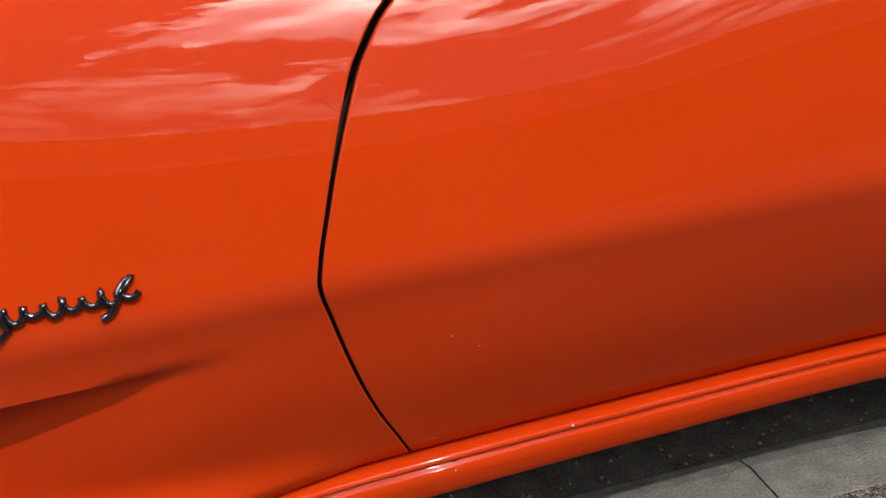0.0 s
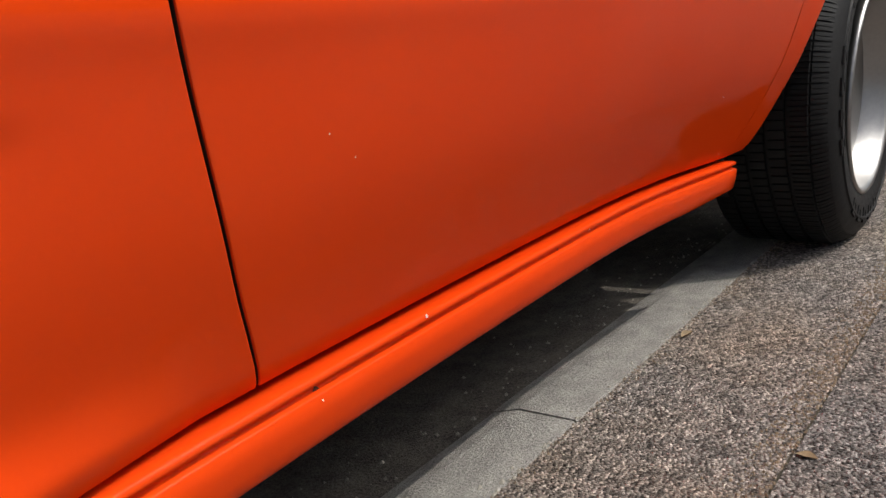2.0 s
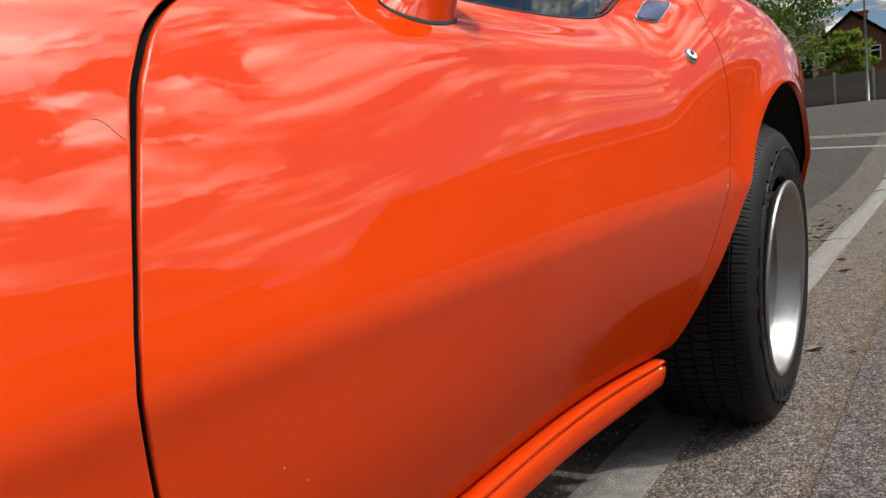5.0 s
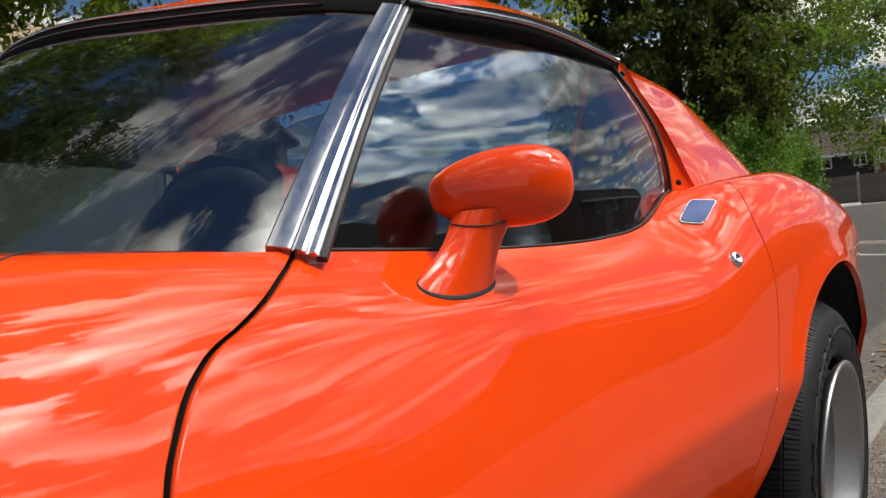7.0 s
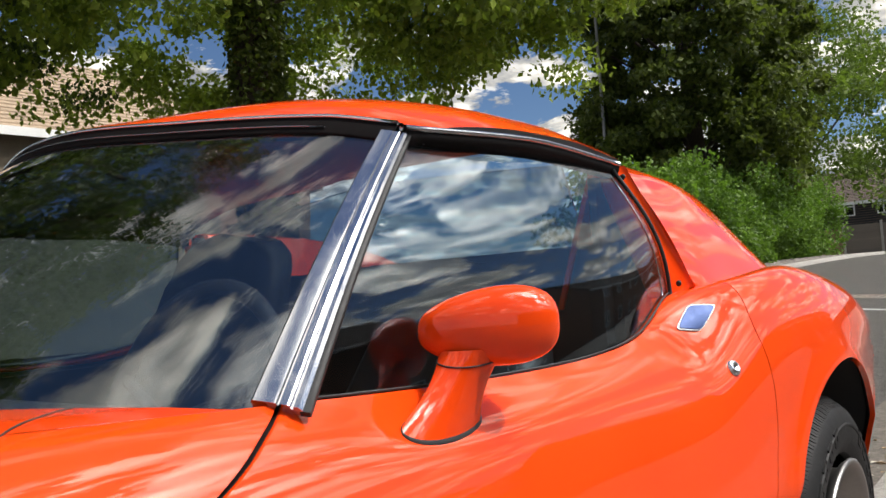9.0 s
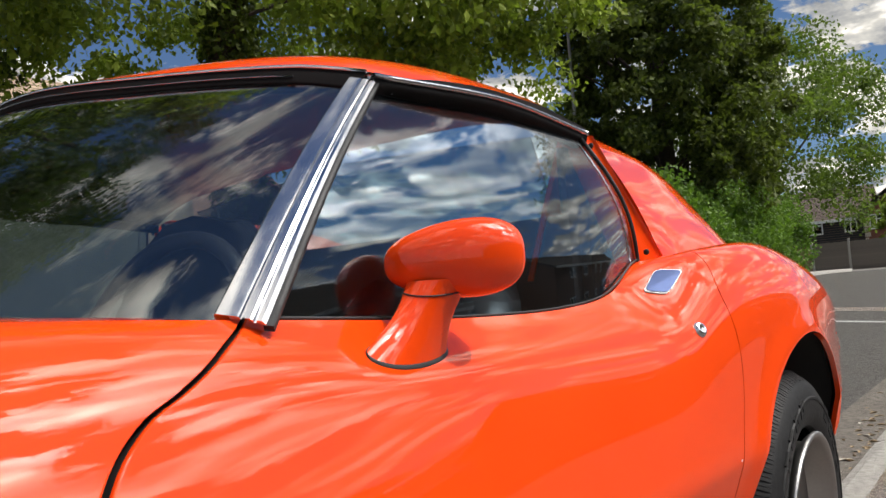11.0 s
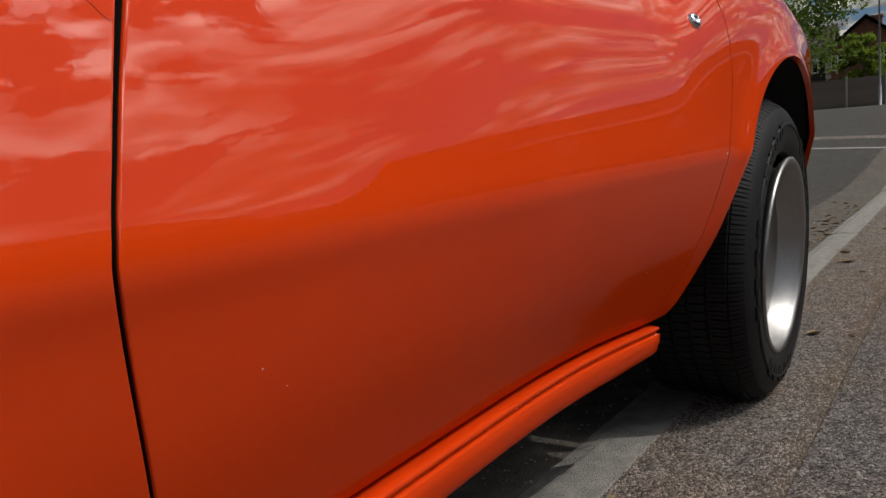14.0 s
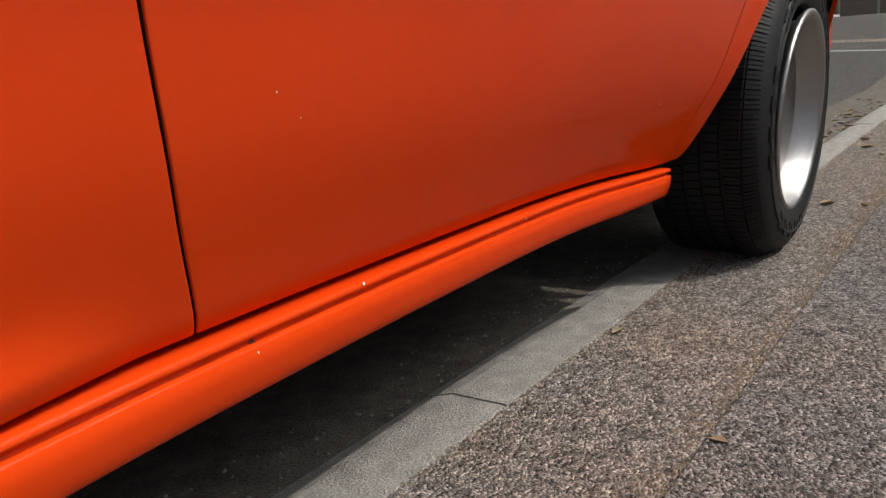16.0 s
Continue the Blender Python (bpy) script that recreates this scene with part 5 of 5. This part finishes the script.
bm = bmesh.new()
box(bm, (2.6, -0.35, 5.2), (3.3, 0.35, 6.75))
box(bm, (2.52, -0.43, 6.75), (3.38, 0.43, 6.9))
part("chimney", bm, BRICK_RED, gable_house, smooth=False)
house("house with a tan tiled roof and white eaves across the road", (6.6, 21.0, 0.4), -5, (11.0, 7.0), 5.0, 7.6, BRICK_BUFF_SHADED, ROOF_TAN, [(1.6, 3.85, 0.9, 1.0), (3.5, 3.85, 0.9, 1.0), (-3.2, 3.85, 1.4, 1.0), (-3.2, 1.3, 1.6, 1.2)])
house("house with a terracotta tiled roof beyond the trees", (15.5, 25.0, 0.5), 80, (8.0, 7.0), 5.0, 7.7, BRICK, ROOF_RED, WIN4)
for x in (-13.6, -4.5, 4.6):
    house("terraced brick house behind the pavement", (x + 4.0, -18.5, 0.0), 180, (9.0, 7.0), 5.0, 7.6, BRICK, ROOF_BROWN, WIN4)
for x in (26.2, 36.2, 46.2):
    house("semi-detached brick house behind the pavement", (x, -16.6, 0.6), 180, (10.0, 6.0), 4.6, 6.7, BRICK, ROOF_BROWN, WIN4)
house("brick house standing back from the road", (27.5, -27.0, 0.6), 180, (13.0, 7.0), 4.8, 7.2, BRICK, ROOF_BROWN, WIN4)

for at, h in (((21.5, 10.0, 0.8), 9.5), ((47.5, 3.1, rise(47)), 6.0)):
    lamp = moved(tagged(new("street_lamp"), "grey steel street lamp column", "street lamp"), at)
    part("column", tube([(0, 0, -0.1), (0, 0, 1.2), (0, 0, 1.25), (0, 0, h)], [0.09, 0.085, 0.055, 0.045], 10), STEEL, lamp)
    bm = bmesh.new()
    box(bm, (-0.1, -0.5, h), (0.1, 0.1, h + 0.1), 0.03)
    part("lantern", bm, STEEL, lamp)


# ---- small marks on the car ----
CHIP = plain("chipped_primer", (0.75, 0.72, 0.66), 0.8, 0, 0.1, 200)
RUST = plain("rust", (0.10, 0.045, 0.02), 0.9, 0, 0.5, 300, 0.4)


def fleck(name, at, n, size, mat, label, seed):
    """A small ragged flake lying on the surface."""
    rng = random.Random(seed)
    n = n.normalized()
    a = n.orthogonal().normalized()
    b = n.cross(a)
    bm = bmesh.new()
    ring = [bm.verts.new(at + (a * math.cos(t) + b * math.sin(t)) * size * rng.uniform(0.6, 1.2) + n * 0.0004) for t in spread(0, 2 * math.pi, 9)[:-1]]
    top = bm.verts.new(at + n * 0.0009)
    for k in range(len(ring)):
        bm.faces.new((ring[k], ring[(k + 1) % len(ring)], top))
    bmesh.ops.recalc_face_normals(bm, faces=bm.faces)
    return part(name, bm, mat, car, label)


for k, (x, z, size) in enumerate(((-1.405, 0.430, 0.0008), (-1.380, 0.411, 0.0007), (-0.424, 0.522, 0.0022), (-0.62, 0.36, 0.0012))):
    q, n = on_side(x, z)
    fleck("paint_chip", q, n, size, CHIP, "tiny pale stone chip", k)
SILL_FACE = [(0.002, 0.003), (0.0045, 0.0102), (0.0072, 0.0108), (0.0094, 0.0098), (0.0104, 0.005), (0.015, 0.0042), (0.016, 0.0095), (0.0178, 0.0112), (0.032, 0.0098), (0.044, 0.0066)]
for k, (x, down, size, mat) in enumerate(((-1.272, 0.0045, 0.0016, CHIP), (-1.406, 0.0215, 0.0009, CHIP), (-1.405, 0.0145, 0.0030, RUST), (-1.02, 0.0145, 0.0016, RUST), (-0.95, 0.008, 0.0008, CHIP))):
    q = side(x, 0, False)
    fleck("rust_spot" if mat is RUST else "paint_chip", Vector((x, q.y - keyed(down, SILL_FACE) - 0.0006, q.z - 0.005 - down)), Vector((0, -1, 0.1)), size, mat, "", 20 + k)
# hairline crack in the wing beside the gap
pts = []
for r in spread(0, 1, 14):
    x = -1.4925 + 0.0165 * r
    q, n = on_side(x, 0.653 - 0.009 * r + 0.0022 * math.sin(r * 5))
    pts.append(q + n * 0.0002)
part("paint_crack", tube(pts, 0.00013, 5), RUST, car, "fine dark crack")

# ---- dead leaves and grit ----
DRY = plain("dry_leaf", (0.30, 0.22, 0.13), 0.9, 0, 0.4, 60, 0.2)
EARTH = plain("dry_earth", (0.27, 0.20, 0.135), 0.95, 0, 0.5, 150, 0.2)
PALE_GRIT = plain("pale_grit", (0.42, 0.39, 0.33), 0.9, 0, 0.3, 80, 0.2)


def dry_leaf(x, y, z, size, seed):
    rng = random.Random(seed)
    bm = bmesh.new()
    turn = rng.uniform(0, 6.28)
    curl = rng.uniform(0.6, 1.2)
    rows = []
    for u in spread(-1, 1, 6):
        half = 0.5 * (1 - abs(u) ** 1.7) + 0.02
        row = []
        for v in (-1, -0.5, 0, 0.5, 1):
            lx, ly = u * size, v * half * size
            lz = 0.002 + size * curl * (abs(v) * half * 0.9 + 0.18 * u * u) + rng.uniform(0, 0.06) * size
            row.append((x + lx * math.cos(turn) - ly * math.sin(turn), y + lx * math.sin(turn) + ly * math.cos(turn), z + lz))
        rows.append(row)
    return grid(rows)


spots = [(0.518, -0.826, 0.022), (0.517, -0.915, 0.014), (-0.640, -0.715, 0.014), (-0.937, -0.960, 0.012), (1.30, -0.98, 0.02), (0.95, -1.08, 0.016), (0.20, -1.12, 0.014), (1.75, -0.76, 0.03), (2.0, -0.72, 0.022)]
rng = random.Random(31)
spots += [(rng.uniform(1.9, 4.6), -0.555 + abs(rng.gauss(0, 0.10)), rng.uniform(0.007, 0.024)) for _ in range(80)]
spots += [(rng.uniform(1.4, 5.0), rng.uniform(-1.15, -0.72), rng.uniform(0.012, 0.028)) for _ in range(14)]
for k, (x, y, size) in enumerate(spots):
    z = rise(x) + (0.0 if y < KERB_IN else -DROP)
    leaf = part("dead_leaf", dry_leaf(x, y, z, size, k), PALE_GRIT if k % 5 == 4 else DRY)
    tagged(leaf, "curled dry brown leaf lying on the ground", "leaf", "fallen leaves")
# grit and crumbs along the joints, under the sill and on the pavement
verts, faces = [], []


def crumb(x, y, z, r):
    base = len(verts)
    t = rng.uniform(0, 6.28)
    for k in range(4):
        a = t + k * 1.57
        verts.append((x + r * math.cos(a) * rng.uniform(0.7, 1.2), y + r * math.sin(a) * rng.uniform(0.7, 1.2), z - 0.001))
    verts.append((x + rng.uniform(-0.3, 0.3) * r, y, z + r * rng.uniform(0.5, 1.0)))
    for k in range(4):
        faces.append((base + k, base + (k + 1) % 4, base + 4))


for _ in range(900):
    crumb(rng.uniform(-2.0, 2.5), KERB_OUT + rng.gauss(-0.004, 0.010), 0.001, rng.uniform(0.0012, 0.004))
for _ in range(500):
    crumb(rng.uniform(-2.0, 2.0), KERB_IN + 0.037 + abs(rng.gauss(0.0, 0.06)), 0.004 - DROP, rng.uniform(0.0012, 0.005))
for _ in range(700):
    crumb(rng.uniform(-2.0, 2.5), rng.uniform(-1.5, -0.72), 0.001, rng.uniform(0.001, 0.0032))
for _ in range(250):
    crumb(rng.uniform(-2.0, 2.5), SEAM + rng.gauss(0, 0.012), 0.001, rng.uniform(0.001, 0.003))
pale = len(faces)
for _ in range(5200):
    crumb(rng.uniform(-1.6, 2.2), SEAM + abs(rng.gauss(0.004, 0.024)), 0.0015, rng.uniform(0.0010, 0.0028))
for _ in range(2600):
    crumb(rng.uniform(-1.6, 2.2), KERB_OUT - abs(rng.gauss(0.0, 0.016)), 0.0012, rng.uniform(0.0008, 0.0024))
me = bpy.data.meshes.new("grit")
me.from_pydata(verts, [], faces)
me.materials.append(PALE_GRIT)
me.materials.append(EARTH)
for f in me.polygons[pale:]:
    f.material_index = 1
tagged(new("grit", me), "loose pale grit along the kerb and pavement", "grit", kind="stuff")
